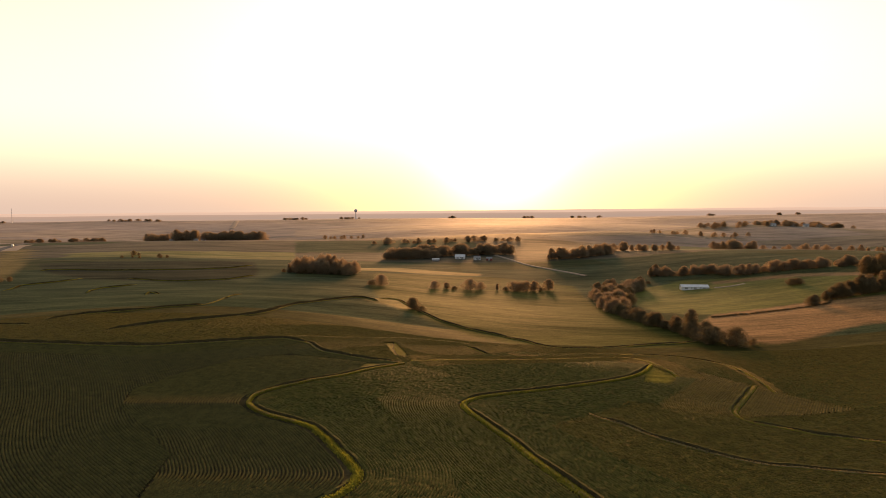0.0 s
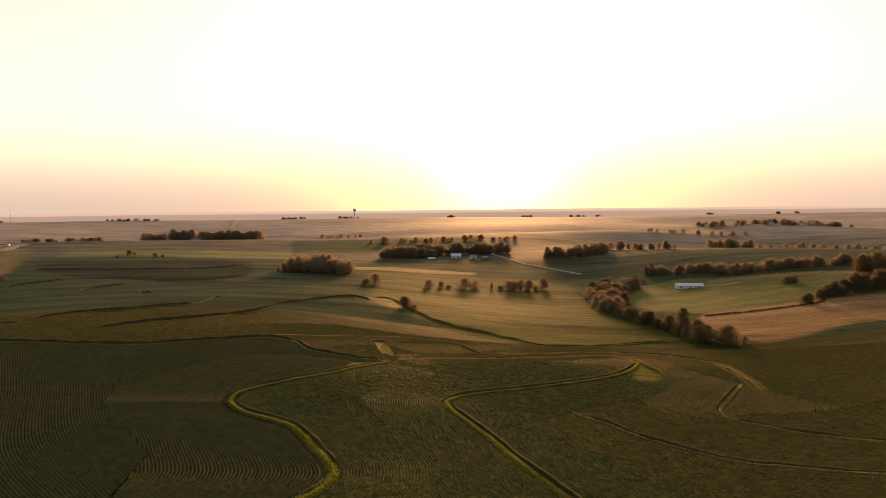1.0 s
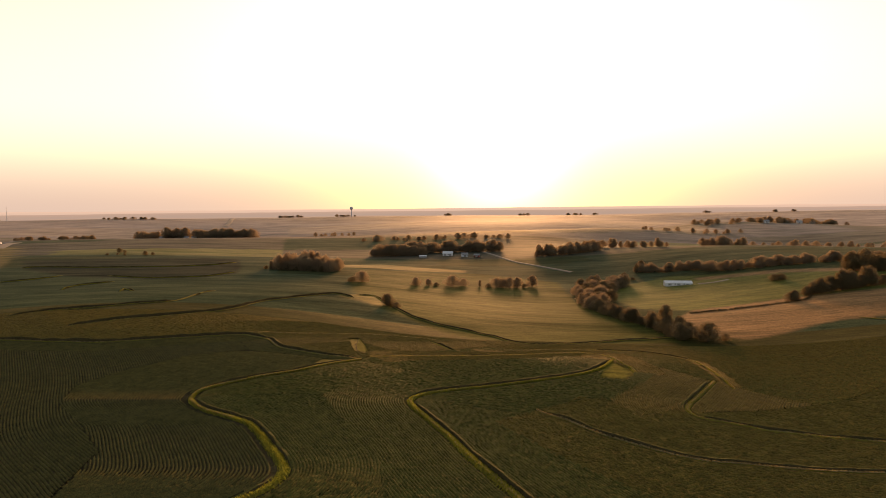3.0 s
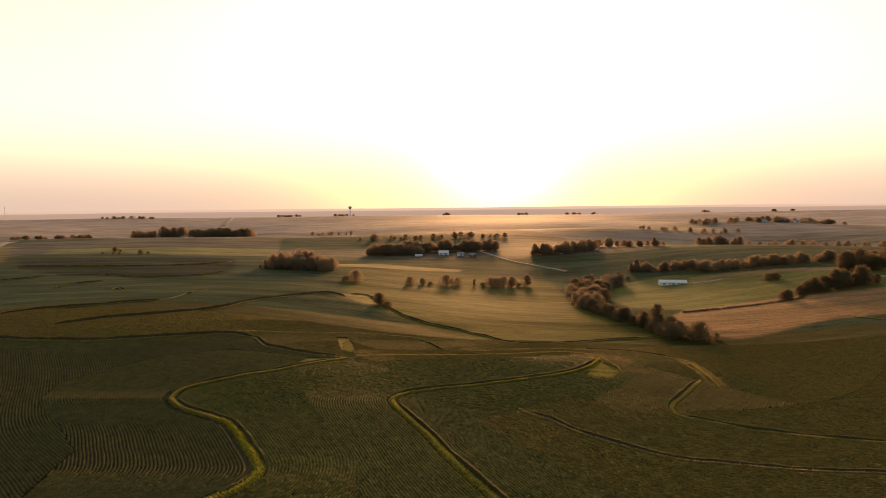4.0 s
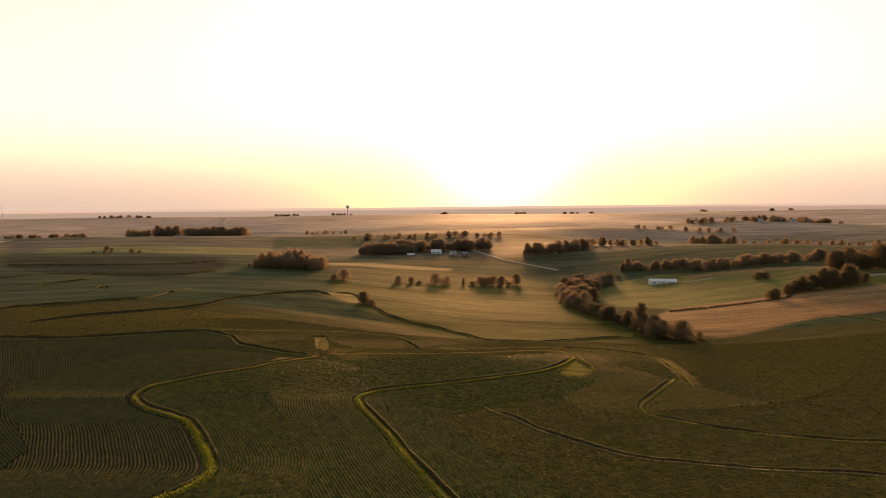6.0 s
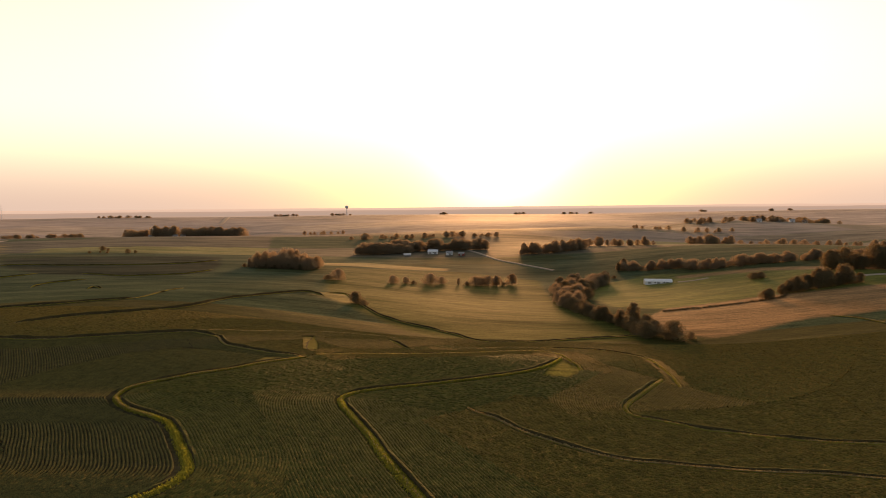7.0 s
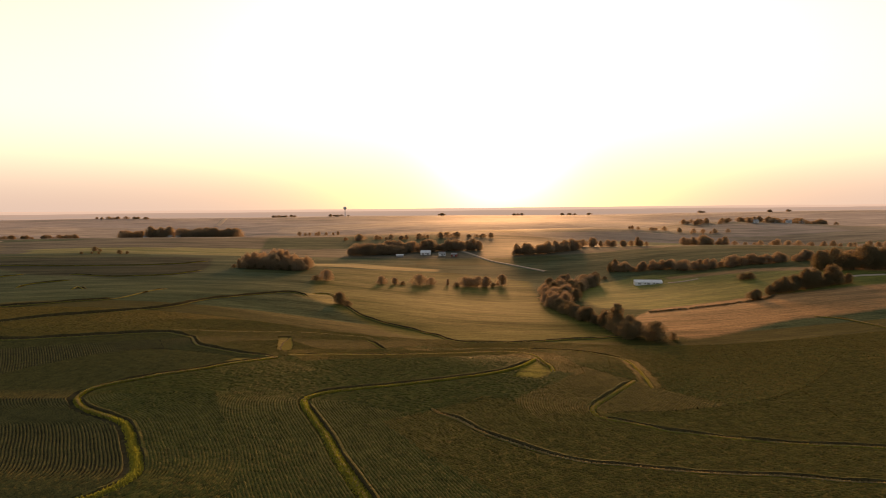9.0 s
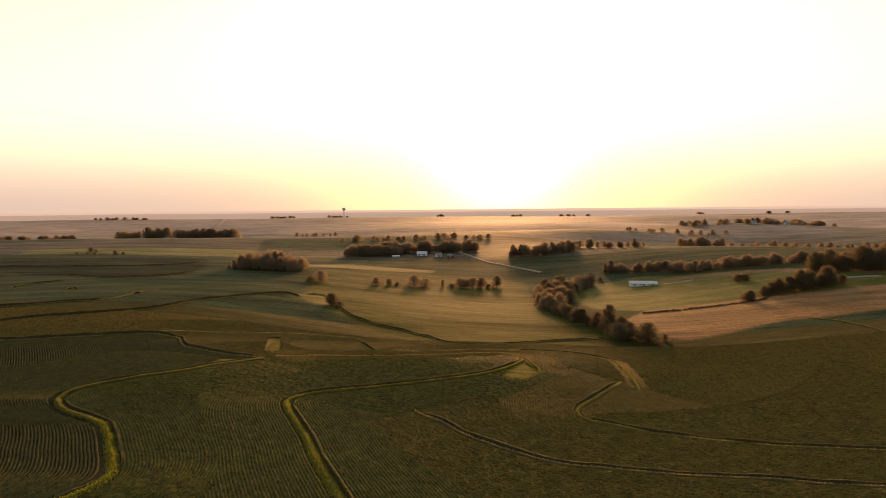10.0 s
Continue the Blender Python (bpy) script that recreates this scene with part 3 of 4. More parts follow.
for k, count in ((0, 2600), (1, 2500), (2, 1500), (3, 3000), (4, 3000), (5, 2500), (6, 5000), (7, 600), (8, 600), (9, 900), (11, 2500), (18, 900)):
    tufts(BANKS[k][0][12:] if k == 0 else BANKS[k][0], BANKS[k][1] if k else 1.8, BANKS[k][2], BANKS[k][3], count, 60 + k, 0.07, STRAW)

# ---------------- crop rows ----------------
ROW = 0.76
GUIDE = [(-170, 262), (-152, 230), (-123, 190), (-108, 166), (-98, 152), (-86, 140), (-73, 129), (-62, 119), (-45, 105)]
ROW_LINES = [(smooth_line(p, 1.0), half) for p, half in
             [(b[0], (b[1] + b[3]) / 4 + 0.5) for b in BANKS[:7]] + [(GUIDE, -0.76), (TERR_V, 1.5), (TERR_W, 1.5), (TERR_X, 1.5)]]
ROW_LINES.append((np.column_stack([np.arange(-270.0, 300), np.full(570, 84.0)]), 1.0))


FX, FY = np.arange(-260, 300, 1.0), np.arange(90, 310, 1.0)


def distance_field(line):
    """Distance to a line over the near fields; none past its ends."""
    gx, gy = np.meshgrid(FX, FY)
    best, idx = np.full(gx.shape, 1e9), np.zeros(gx.shape, int)
    for i, (x, y) in enumerate(line):
        d = np.hypot(gx - x, gy - y)
        m = d < best
        best[m], idx[m] = d[m], i
    return np.where((idx == 0) | (idx == len(line) - 1), np.where(best < 1.4, best, 500.0), best)


FIELDS_OF = [distance_field(line) for line, _ in ROW_LINES[:-1]]
# beyond this distance a terrace no longer leads the rows
REACH = {3: 12.0, 5: 4.0, 6: 45.0, 9: 25.0}
for k, far in REACH.items():
    FIELDS_OF[k] = np.where(FIELDS_OF[k] > far, 500.0, FIELDS_OF[k])
FIELDS_OF.append(np.full(FIELDS_OF[0].shape, 450.0))


def sample(field, x, y):
    """The field between its grid points."""
    u, v = np.clip(x - FX[0], 0, len(FX) - 1.01), np.clip(y - FY[0], 0, len(FY) - 1.01)
    i, j = u.astype(int), v.astype(int)
    u, v = u - i, v - j
    return (field[j, i] * (1 - u) + field[j, i + 1] * u) * (1 - v) + (field[j + 1, i] * (1 - u) + field[j + 1, i + 1] * u) * v


def crop_rows(index, rng, repeated=False):
    """Rows of plants at even spacing from one terrace, up to where the next terrace's rows begin; or the terrace's line repeated sideways."""
    line, start = ROW_LINES[index]
    d = np.gradient(line, axis=0)
    d /= np.hypot(d[:, 0], d[:, 1])[:, None]
    n = np.column_stack([-d[:, 1], d[:, 0]])
    verts, faces, kinds, count = [], [], [], 0
    for side in ((1,) if repeated else (-1, 1)):
        for k in range(int((start + (1.6 if index == 0 and side == 1 and not repeated else 0)) / ROW) + 1, 320):
            off = k * ROW
            if off > REACH.get(index, 400):
                break
            p = line - np.array([off * 1.2 + 0.6, 0]) if repeated else line + n * side * off
            s = np.concatenate([[0], np.cumsum(np.hypot(*np.diff(p, axis=0).T))])
            t = np.arange(0, s[-1], 0.55)
            x, y = np.interp(t, s, p[:, 0]), np.interp(t, s, p[:, 1])
            good = (y > 96) & (y < 300) & (np.abs(x - 27) < 0.78 * y + 45)
            left, inner = inside(LEFT_FIELD, x, y), inside(INNER, x, y)
            if repeated:
                good &= inner & (sample(FIELDS_OF[0], x, y) > 2.4) & (sample(FIELDS_OF[1], x, y) > 2.2)
            elif index == 7:
                good &= left & ~inner & (sample(FIELDS_OF[1], x, y) > 12) & (sample(FIELDS_OF[7], x, y) > off - 0.4)
            else:
                good &= ~inner & (~left | ((index == 1) & (off < 12)))
                if index < len(ROW_LINES) - 1:
                    good &= sample(FIELDS_OF[index], x, y) > off - 0.4
                for j, (other, far) in enumerate(ROW_LINES[:-1]):
                    if j not in (index, 7):
                        f = sample(FIELDS_OF[j], x, y)
                        good &= (f > far) & ((f >= (off - 0.75 if index < len(ROW_LINES) - 1 else 300)) | left)
            for poly in GRASS_PATCHES:
                good &= ~inside(poly, x, y)
            if good.sum() < 4:
                continue
            dx, dy = np.gradient(x), np.gradient(y)
            l = np.hypot(dx, dy) + 1e-9
            ux, uy = -dy / l, dx / l
            plain = inside(LEFT_FIELD, x, y)
            low = np.where(plain, 0.1, 0.28)
            half = np.where(plain, 0.31, 0.41) * (1 + rng.normal(0, 0.2, len(x)))
            top = 0.55 + rng.normal(0, 0.12, len(x)) * np.where(plain, 0.6, 1.1)
            jit = rng.normal(0, 0.06, len(x))
            z = height(x, y)
            block = np.stack([np.column_stack([x - ux * half, y - uy * half, z + low]),
                              np.column_stack([x + ux * jit, y + uy * jit, z + top]),
                              np.column_stack([x + ux * half, y + uy * half, z + low])], 1).reshape(-1, 3)
            verts.append(block)
            g = np.where(good[:-1] & good[1:])[0] * 3 + count
            faces.append(np.stack([g, g + 1, g + 4, g + 3], 1))
            faces.append(np.stack([g + 1, g + 2, g + 5, g + 4], 1))
            kinds += [plain[:-1][good[:-1] & good[1:]]] * 2
            count += len(block)
    if not verts:
        return
    verts, faces = np.vstack(verts), np.vstack(faces)
    used = np.zeros(len(verts), bool)
    used[faces.ravel()] = True
    re = np.cumsum(used) - 1
    verts, faces = verts[used], re[faces]
    me = bpy.data.meshes.new("crop_rows")
    me.vertices.add(len(verts))
    me.vertices.foreach_set("co", verts.ravel())
    me.loops.add(faces.size)
    me.loops.foreach_set("vertex_index", faces.ravel())
    me.polygons.add(len(faces))
    me.polygons.foreach_set("loop_start", np.arange(0, faces.size, 4))
    me.update(calc_edges=True)
    me.materials.append(CROP if index in (0, 2) else HAZE_WARM_CROP), me.materials.append(YOUNG)
    me.polygons.foreach_set("material_index", np.concatenate(kinds).astype(np.int32))
    tagged(new("crop_rows", me), "rows of dark green soybean plants on contour", "crop", "contour crop rows", "stuff")


rng = np.random.default_rng(4)
for i in range(len(ROW_LINES)):
    crop_rows(i, rng)
crop_rows(0, rng, True)


# ---------------- trees ----------------
def tube(bm, a, b, r1, r2, sides=6):
    """A tapered limb from a to b."""
    a, b = Vector(a), Vector(b)
    q = (b - a).to_track_quat("Z", "Y")
    rings = []
    for p, r in ((a, r1), (b, r2)):
        rings.append([bm.verts.new(p + q @ Vector((r * math.cos(t * math.tau / sides), r * math.sin(t * math.tau / sides), 0))) for t in range(sides)])
    for i in range(sides):
        j = (i + 1) % sides
        bm.faces.new((rings[0][i], rings[0][j], rings[1][j], rings[1][i]))


def part(name, bm, mat, parent, label=""):
    me = bpy.data.meshes.new(name)
    bm.to_mesh(me)
    bm.free()
    me.materials.append(mat)
    ob = new(name, me)
    ob.parent = parent
    return tagged(ob, label)


def make_tree(name, seed, tall, wide, lobes, leaves, leaf, low=0.2, spire=False, mat=LEAVES):
    """A unit tree, `tall` metres high: trunk with limbs, and a crown of many small leaf sprays on uneven lobes."""
    r = random.Random(seed)
    root = new(name)
    bm = bmesh.new()
    tube(bm, (0, 0, -0.6), (0, 0, tall * 0.35), tall * 0.03, tall * 0.02)
    tube(bm, (0, 0, tall * 0.35), (r.uniform(-0.3, 0.3), r.uniform(-0.3, 0.3), tall * 0.75), tall * 0.02, tall * 0.006)
    centres = []
    for i in range(lobes):
        ang = i * 2.4 + r.uniform(-0.5, 0.5)
        f = (i + 0.5) / lobes
        z = tall * (low + 0.13 + (0.80 - low) * f)
        belly = math.sin(math.pi * min(1, 0.25 + 0.72 * f)) if not spire else 1.05 - f
        rad = wide * 0.5 * belly * r.uniform(0.25, 0.62)
        c = Vector((rad * math.cos(ang), rad * math.sin(ang), z))
        size = wide * r.uniform(0.17, 0.30) * (0.6 + 0.5 * belly)
        centres.append((c, size))
        tube(bm, (0, 0, max(tall * 0.15, z - tall * 0.25)), c, tall * 0.011, tall * 0.003, 4)
    part("trunk", bm, BARK, root)
    verts, faces = [], []
    for i in range(leaves):
        c, size = r.choice(centres)
        d = Vector((r.gauss(0, 1), r.gauss(0, 1), r.gauss(0, 0.8))).normalized()
        p = c + d * size * (0.45 + 0.6 * r.random()) * r.uniform(0.85, 1.15)
        if p.z < tall * low * 0.5:
            continue
        nrm = (d + Vector((r.gauss(0, 0.6), r.gauss(0, 0.6), r.gauss(0, 0.6) + 0.3))).normalized()
        u = nrm.orthogonal().normalized()
        v = nrm.cross(u)
        a = r.uniform(0, 6.3)
        u, v = u * math.cos(a) + v * math.sin(a), v * math.cos(a) - u * math.sin(a)
        l = leaf * r.uniform(0.6, 1.3)
        k = len(verts)
        verts += [p - u * l * 0.5, p + v * l * 0.42 + nrm * l * 0.12, p + u * l * 0.55, p - v * l * 0.4 + nrm * l * 0.1]
        faces.append((k, k + 1, k + 2, k + 3))
    k = tall / max(v.z for v in verts)
    me = bpy.data.meshes.new("crown")
    me.from_pydata([(v.x * 1.05, v.y * 1.05, v.z * k) for v in verts], [], faces)
    me.materials.append(mat)
    new("crown", me).parent = root
    return root


TREE_KINDS = {
    "round": [make_tree("broadleaf_tree", 1 + i, 10, w, n, 4200, 0.46, 0.0) for i, (w, n) in enumerate(((10, 17), (11.5, 20), (9, 15), (12, 18)))],
    "tall": [make_tree("broadleaf_tree", 8 + i, 10, w, 14, 2800, 0.38, 0.05) for i, w in enumerate((6, 5))],
    "bush": [make_tree("bush", 12 + i, 5, w, 13, 2000, 0.36, 0.0) for i, w in enumerate((8, 6.5))],
    "far": [make_tree("far_tree", 20 + i, 10, w, 18, 2200, 0.6, 0.0, mat=HAZED_LEAVES) for i, w in enumerate((12, 10, 14, 11))],
    "pale": [make_tree("pale_tree", 30 + i, 10, w, n, 3600, 0.46, 0.0, mat=HAZED_LEAVES) for i, (w, n) in enumerate(((11, 17), (12.5, 20), (9, 15), (13, 16)))],
    "poplar": [make_tree("poplar_tree", 40 + i, 10, w, 15, 2400, 0.4, 0.0, mat=HAZED_LEAVES) for i, w in enumerate((5.5, 4.5, 6.5))],
}
UNIT = {"round": 10, "tall": 10, "bush": 5, "far": 10, "pale": 10, "poplar": 10}
used_kind = set()
trng = random.Random(11)


def plant(kind, x, y, tall, label, group="", wide=1.0):
    """Set a tree of that kind and height on the ground."""
    source = trng.choice(TREE_KINDS[kind])
    s = tall / UNIT[kind]
    m = pose(x, y, ground_z(x, y) - 0.1, 0, 0, trng.uniform(0, 360)) @ Matrix.Diagonal((s * wide, s * wide, s, 1))
    if source.name in used_kind:
        ob = copy_thing(source, m @ Matrix.Diagonal((*(1 / v for v in source.scale), 1)))
    else:
        used_kind.add(source.name)
        source.matrix_basis = m
        ob = source
    tagged(ob, label, "bush" if kind == "bush" else "tree", group)
    return ob


def row_of(kind, points, gap, tall, label, group, spread=2.0, wide=1.0):
    """Trees along a line, unevenly."""
    line = smooth_line(points, gap) if len(points) > 2 else np.array([np.array(points[0]) + (np.array(points[-1]) - np.array(points[0])) * t for t in np.linspace(0, 1, max(2, int(math.dist(points[0], points[-1]) / gap) + 1))])
    for x, y in line:
        plant(kind, x + trng.uniform(-spread, spread), y + trng.uniform(-spread, spread), tall * trng.uniform(0.5, 1.2), label, group, wide * trng.uniform(0.9, 1.15))


# the wooded draw that ends in the fields
DRAW = "trees of the wooded draw"
for kind, x, y, h, w in (("round", 147, 322, 10, 1.15), ("round", 160, 317, 11, 1.3), ("bush", 170, 318, 4.5, 0.8), ("round", 155, 330, 9, 1.1), ("round", 153, 338, 11.5, 0.95), ("round", 163, 326, 8, 1.0), ("round", 145, 333, 8, 1.1), ("round", 146, 343, 9.5, 0.9)):
    plant(kind, x, y, h, "dense rounded broadleaf tree at the end of the wooded draw", DRAW, w)
plant("tall", 149, 349, 16.5, "tall broadleaf tree with a rounded top over the draw", DRAW, 1.25)
plant("round", 150, 352, 11, "leafy broadleaf tree in the wooded draw", DRAW, 0.8)
row_of("round", [(148, 352), (146, 366), (141, 386), (136, 410), (131, 440)], 3.4, 8.5, "leafy broadleaf tree in the wooded draw", DRAW, 3, 1.1)
DRAW_WOOD = [(127, 440), (127, 479), (136, 540), (156, 582), (205, 598), (183, 545), (160, 500), (146, 450)]
placed = 0
while placed < 70:
    x, y = trng.uniform(124, 210), trng.uniform(438, 600)
    if inside(DRAW_WOOD, x, y):
        plant("pale" if placed % 3 else "round", x, y, trng.uniform(8, 12.5), "leafy broadleaf tree in the wooded draw", DRAW, trng.uniform(0.9, 1.3))
        placed += 1
# grove on the rise
for i in range(45):
    x, y = -154 + 66 * ((i % 15) + trng.uniform(0, 1)) / 15, 582 + 14 * (i // 15) + trng.uniform(-5, 5)
    plant("pale", x, y, trng.uniform(9, 15) + 7 * math.sin(math.pi * min(1, max(0, (x + 150) / 60))) * trng.random(), "tall leafy tree in a dense grove", "trees of the grove", trng.uniform(0.6, 0.85))
row_of("bush", [(-160, 590), (-130, 578), (-90, 582)], 6, 5, "undergrowth bush at the foot of the grove", "trees of the grove", 3)
# single trees and bushes of the middle fields
for kind, x, y, h in (("round", -19, 386, 8.5), ("bush", -13, 380, 4), ("pale", -54, 520, 10.5), ("bush", -62, 515, 5), ("pale", -7, 529, 8), ("pale", 4, 536, 6.5), ("bush", 11, 538, 3.5), ("pale", 26, 544, 11), ("pale", 36, 553, 7.5), ("poplar", 52, 555, 6.5),
                      ("pale", 68, 558, 10), ("pale", 74, 560, 9), ("pale", 80, 561, 10.5), ("pale", 88, 562, 10.5), ("pale", 104, 573, 11.5), ("bush", 60, 556, 4), ("bush", 95, 566, 4), ("bush", 306, 514, 6.5), ("bush", 311, 513, 6.5), ("round", 270, 424, 8), ("round", 267, 423, 7), ("bush", 210, 600, 3.5)):
    plant(kind, x, y, h, "lone leafy bush on a field margin" if kind == "bush" else "lone leafy tree on a field margin", "field margin trees", 1.35)
# hedges beside the stubble field
row_of("round", [(287, 437), (300, 440), (316, 444), (335, 448), (348, 450)], 3.4, 14, "dense broadleaf tree in a dark hedge", "hedge trees", 3)
row_of("round", [(372, 520), (385, 508), (402, 500), (430, 490), (470, 480)], 4.5, 19, "large dark broadleaf tree by the lane", "hedge trees", 5)
row_of("pale", [(225, 640), (271, 620), (306, 595), (340, 585), (372, 580), (406, 570), (450, 560)], 2.8, 9.5, "leafy tree in a field hedge", "hedge trees", 6, 1.15)
plant("tall", 232, 640, 12.5, "tall bare-sided tree above a field hedge", "hedge trees")
plant("tall", 224, 632, 11, "tall bare-sided tree above a field hedge", "hedge trees")
row_of("bush", [(190, 410), (230, 415), (273, 422), (290, 436)], 2.0, 1.2, "low dark bush in the fence line", "fence line bushes", 0.6, 2.2)
# shrubs on the terraces and beside the highway
for x, y, h in ((-393, 518, 7), (-386, 524, 5), (-406, 746, 3.5), (-396, 752, 3), (-385, 748, 3), (-410, 782, 7), (-402, 780, 4), (-360, 750, 6), (-352, 753, 4)):
    plant("bush", x, y, h, "low leafy bush on a grassy margin", "field margin trees")
# farmstead
row_of("pale", [(-75, 790), (-50, 800), (-30, 806), (-8, 812)], 2.8, 14.5, "leafy tree round the farmstead", "farmstead trees", 5, 1.2)
row_of("pale", [(-30, 835), (20, 845), (60, 850), (95, 840)], 2.8, 15.5, "leafy tree round the farmstead", "farmstead trees", 8, 1.2)
row_of("far", [(-110, 1000), (-40, 1005), (80, 1010), (130, 1010)], 9, 9, "leafy tree on a far field margin", "far trees", 9, 1.4)
row_of("pale", [(140, 770), (183, 780), (225, 795)], 2.2, 14, "leafy tree on a far field margin", "far trees", 7)
row_of("pale", [(225, 850), (262, 845), (300, 830), (330, 825)], 5, 12.5, "leafy tree on a far field margin", "far trees", 7)
row_of("far", [(395, 850), (430, 865), (463, 880)], 5, 15, "leafy tree on a far field margin", "far trees", 6)
row_of("far", [(480, 870), (520, 860), (580, 870), (650, 860), (720, 860)], 11, 11, "leafy tree on a far field margin", "far trees", 7)
# far groves
for x0, x1, y, h, n in ((-590, -545, 1180, 18, 12), (-528, -490, 1175, 24, 14), (-470, -360, 1170, 21, 32), (-230, -150, 1130, 8, 8)):
    for i in range(n):
        plant("far", x0 + (x1 - x0) * (i + 0.5) / n + trng.uniform(-5, 5), y + trng.uniform(-14, 14), h * trng.uniform(0.75, 1.1), "broad tree in a far grove", "far trees")
for i in range(70):
    plant("far", trng.uniform(640, 970), trng.uniform(1390, 1510), trng.uniform(8, 16), "tree on the wooded knoll", "far trees", 1.2)
row_of("far", [(420, 1190), (520, 1200), (640, 1230)], 13, 9, "bushy tree in a far hollow", "far trees", 14)
row_of("far", [(-780, 1100), (-730, 1110), (-690, 1120), (-640, 1130)], 5, 7.5, "bushy tree beside the highway", "far trees", 8, 1.5)
for x0, x1, y, n in ((-1420, -1180, 2490, 16), (-700, -580, 2560, 10), (-460, -360, 2560, 8), (10, 50, 2590, 4), (330, 400, 2600, 5), (560, 690, 2600, 8), (1130, 1160, 2560, 3), (1440, 1560, 2560, 6), (-1900, -1800, 2490, 4)):
    for i in range(n):
        plant("far", trng.uniform(x0, x1), y + trng.uniform(-20, 20), trng.uniform(7, 12), "tree on the far ridge", "far trees", 1.9)


# patterns that stand nowhere are taken away again
for sources in TREE_KINDS.values():
    for source in sources:
        if source.name not in used_kind:
            for child in list(source.children):
                bpy.data.objects.remove(child)
            bpy.data.objects.remove(source)


# ---------------- buildings ----------------
def box_bm(bm, x0, x1, y0, y1, z0, z1):
    v = [bm.verts.new((x, y, z)) for z in (z0, z1) for x, y in ((x0, y0), (x1, y0), (x1, y1), (x0, y1))]
    for f in ((3, 2, 1, 0), (4, 5, 6, 7), (0, 1, 5, 4), (1, 2, 6, 5), (2, 3, 7, 6), (3, 0, 4, 7)):
        bm.faces.new([v[i] for i in f])


def boxes(*dims):
    bm = bmesh.new()
    for d in dims:
        box_bm(bm, *d)
    return bm


def gable(name, x, y, turn, long, deep, eave, ridge, wall_mat, roof_mat, label, doors=1, windows=2, stack=False, group="farm buildings"):
    """A gabled building with walls, two roof slopes with overhang, doors and windows."""
    root = new(name)
    root.matrix_basis = pose(x, y, ground_z(x, y), 0, 0, turn)
    tagged(root, label, "building", group)
    L, D = long / 2, deep / 2
    bm = bmesh.new()
    foot = [bm.verts.new(p) for p in ((-L, -D, -1), (L, -D, -1), (L, D, -1), (-L, D, -1))]
    top = [bm.verts.new(p) for p in ((-L, -D, eave), (L, -D, eave), (L, D, eave), (-L, D, eave))]
    pk = [bm.verts.new((-L, 0, ridge)), bm.verts.new((L, 0, ridge))]
    for f in ((foot[0], foot[1], top[1], top[0]), (foot[2], foot[3], top[3], top[2]), (foot[1], foot[2], top[2], pk[1], top[1]), (foot[3], foot[0], top[0], pk[0], top[3])):
        bm.faces.new(f)
    part("wall", bm, wall_mat, root)
    slope = (ridge - eave) / D
    for sgn in (-1, 1):
        bm = bmesh.new()
        o = 0.5
        pts = [(-L - o, sgn * (D + o), eave - slope * o), (L + o, sgn * (D + o), eave - slope * o), (L + o, 0, ridge), (-L - o, 0, ridge)]
        lo = [bm.verts.new((p[0], p[1], p[2] + 0.03)) for p in pts]
        hi = [bm.verts.new((p[0], p[1], p[2] + 0.2)) for p in pts]
        bm.faces.new(lo), bm.faces.new(hi[::-1])
        for i in range(4):
            bm.faces.new((lo[i], lo[(i + 1) % 4], hi[(i + 1) % 4], hi[i]))
        part("roof", bm, roof_mat, root)
    for i in range(doors):
        cx = -L + long * (i + 0.5) / doors
        part("door", boxes((cx - 1.4, cx + 1.4, -D - 0.06, -D + 0.02, 0, min(3.0, eave * 0.8))), GREY, root)
    for i in range(windows):
        cx = -L + long * (i + 1) / (windows + 1) + 0.8
        w = part("window", boxes((cx - 0.6, cx + 0.6, -D - 0.05, -D + 0.02, eave * 0.45, eave * 0.8)), GLASS, root)
        part("frame", boxes((cx - 0.7, cx + 0.7, -D - 0.08, -D - 0.02, eave * 0.8, eave * 0.8 + 0.1), (cx - 0.7, cx + 0.7, -D - 0.08, -D - 0.02, eave * 0.45 - 0.1, eave * 0.45)), WHITE, w)
    if stack:
        part("chimney", boxes((L * 0.4 - 0.4, L * 0.4 + 0.4, -0.4, 0.4, ridge - 0.6, ridge + 1.1)), RED, root)
    return root


GLASS, _gn, _gl, _gb = material("window_glass", 0.08, 0.5)
_gb.inputs["Base Color"].default_value = (0.03, 0.035, 0.04, 1)
gable("livestock_shed", 238, 555, -8, 24, 9, 2.1, 3.9, WHITE, WHITE, "long low white metal livestock shed in the pasture", 3, 5)
gable("barn", 24, 802, -6, 13, 8, 3.2, 5.8, WHITE, WHITE, "white gabled barn of the farmstead", 2, 3)
gable("farmhouse", 46, 786, 10, 8, 7, 3.2, 5.2, WHITE, GREY, "white farmhouse with a grey roof", 1, 3, True)
gable("machine_shed", -9, 776, 4, 9, 5, 2.2, 3.2, GREY, WHITE, "small open shed with a bright white roof", 1, 0)
gable("garage", 62, 778, -15, 7, 6, 2.8, 4.4, RED, GREY, "small red garage beside the farmhouse", 1, 1)
for x, y, turn in ((832, 1405, 10), (862, 1404, -20), (890, 1400, 30), (780, 1398, 0)):
    gable("house", x, y, turn, 12, 8, 4, 7, WHITE, GREY, "pale house among trees on the knoll", 1, 2, group="houses on the knoll")
for x, y in ((-532, 1160), (-484, 1158), (-470, 1160)):
    gable("house", x, y, 5, 9, 7, 3.4, 5.6, WHITE, GREY, "pale house beside a far grove", 1, 2, group="houses by the grove")


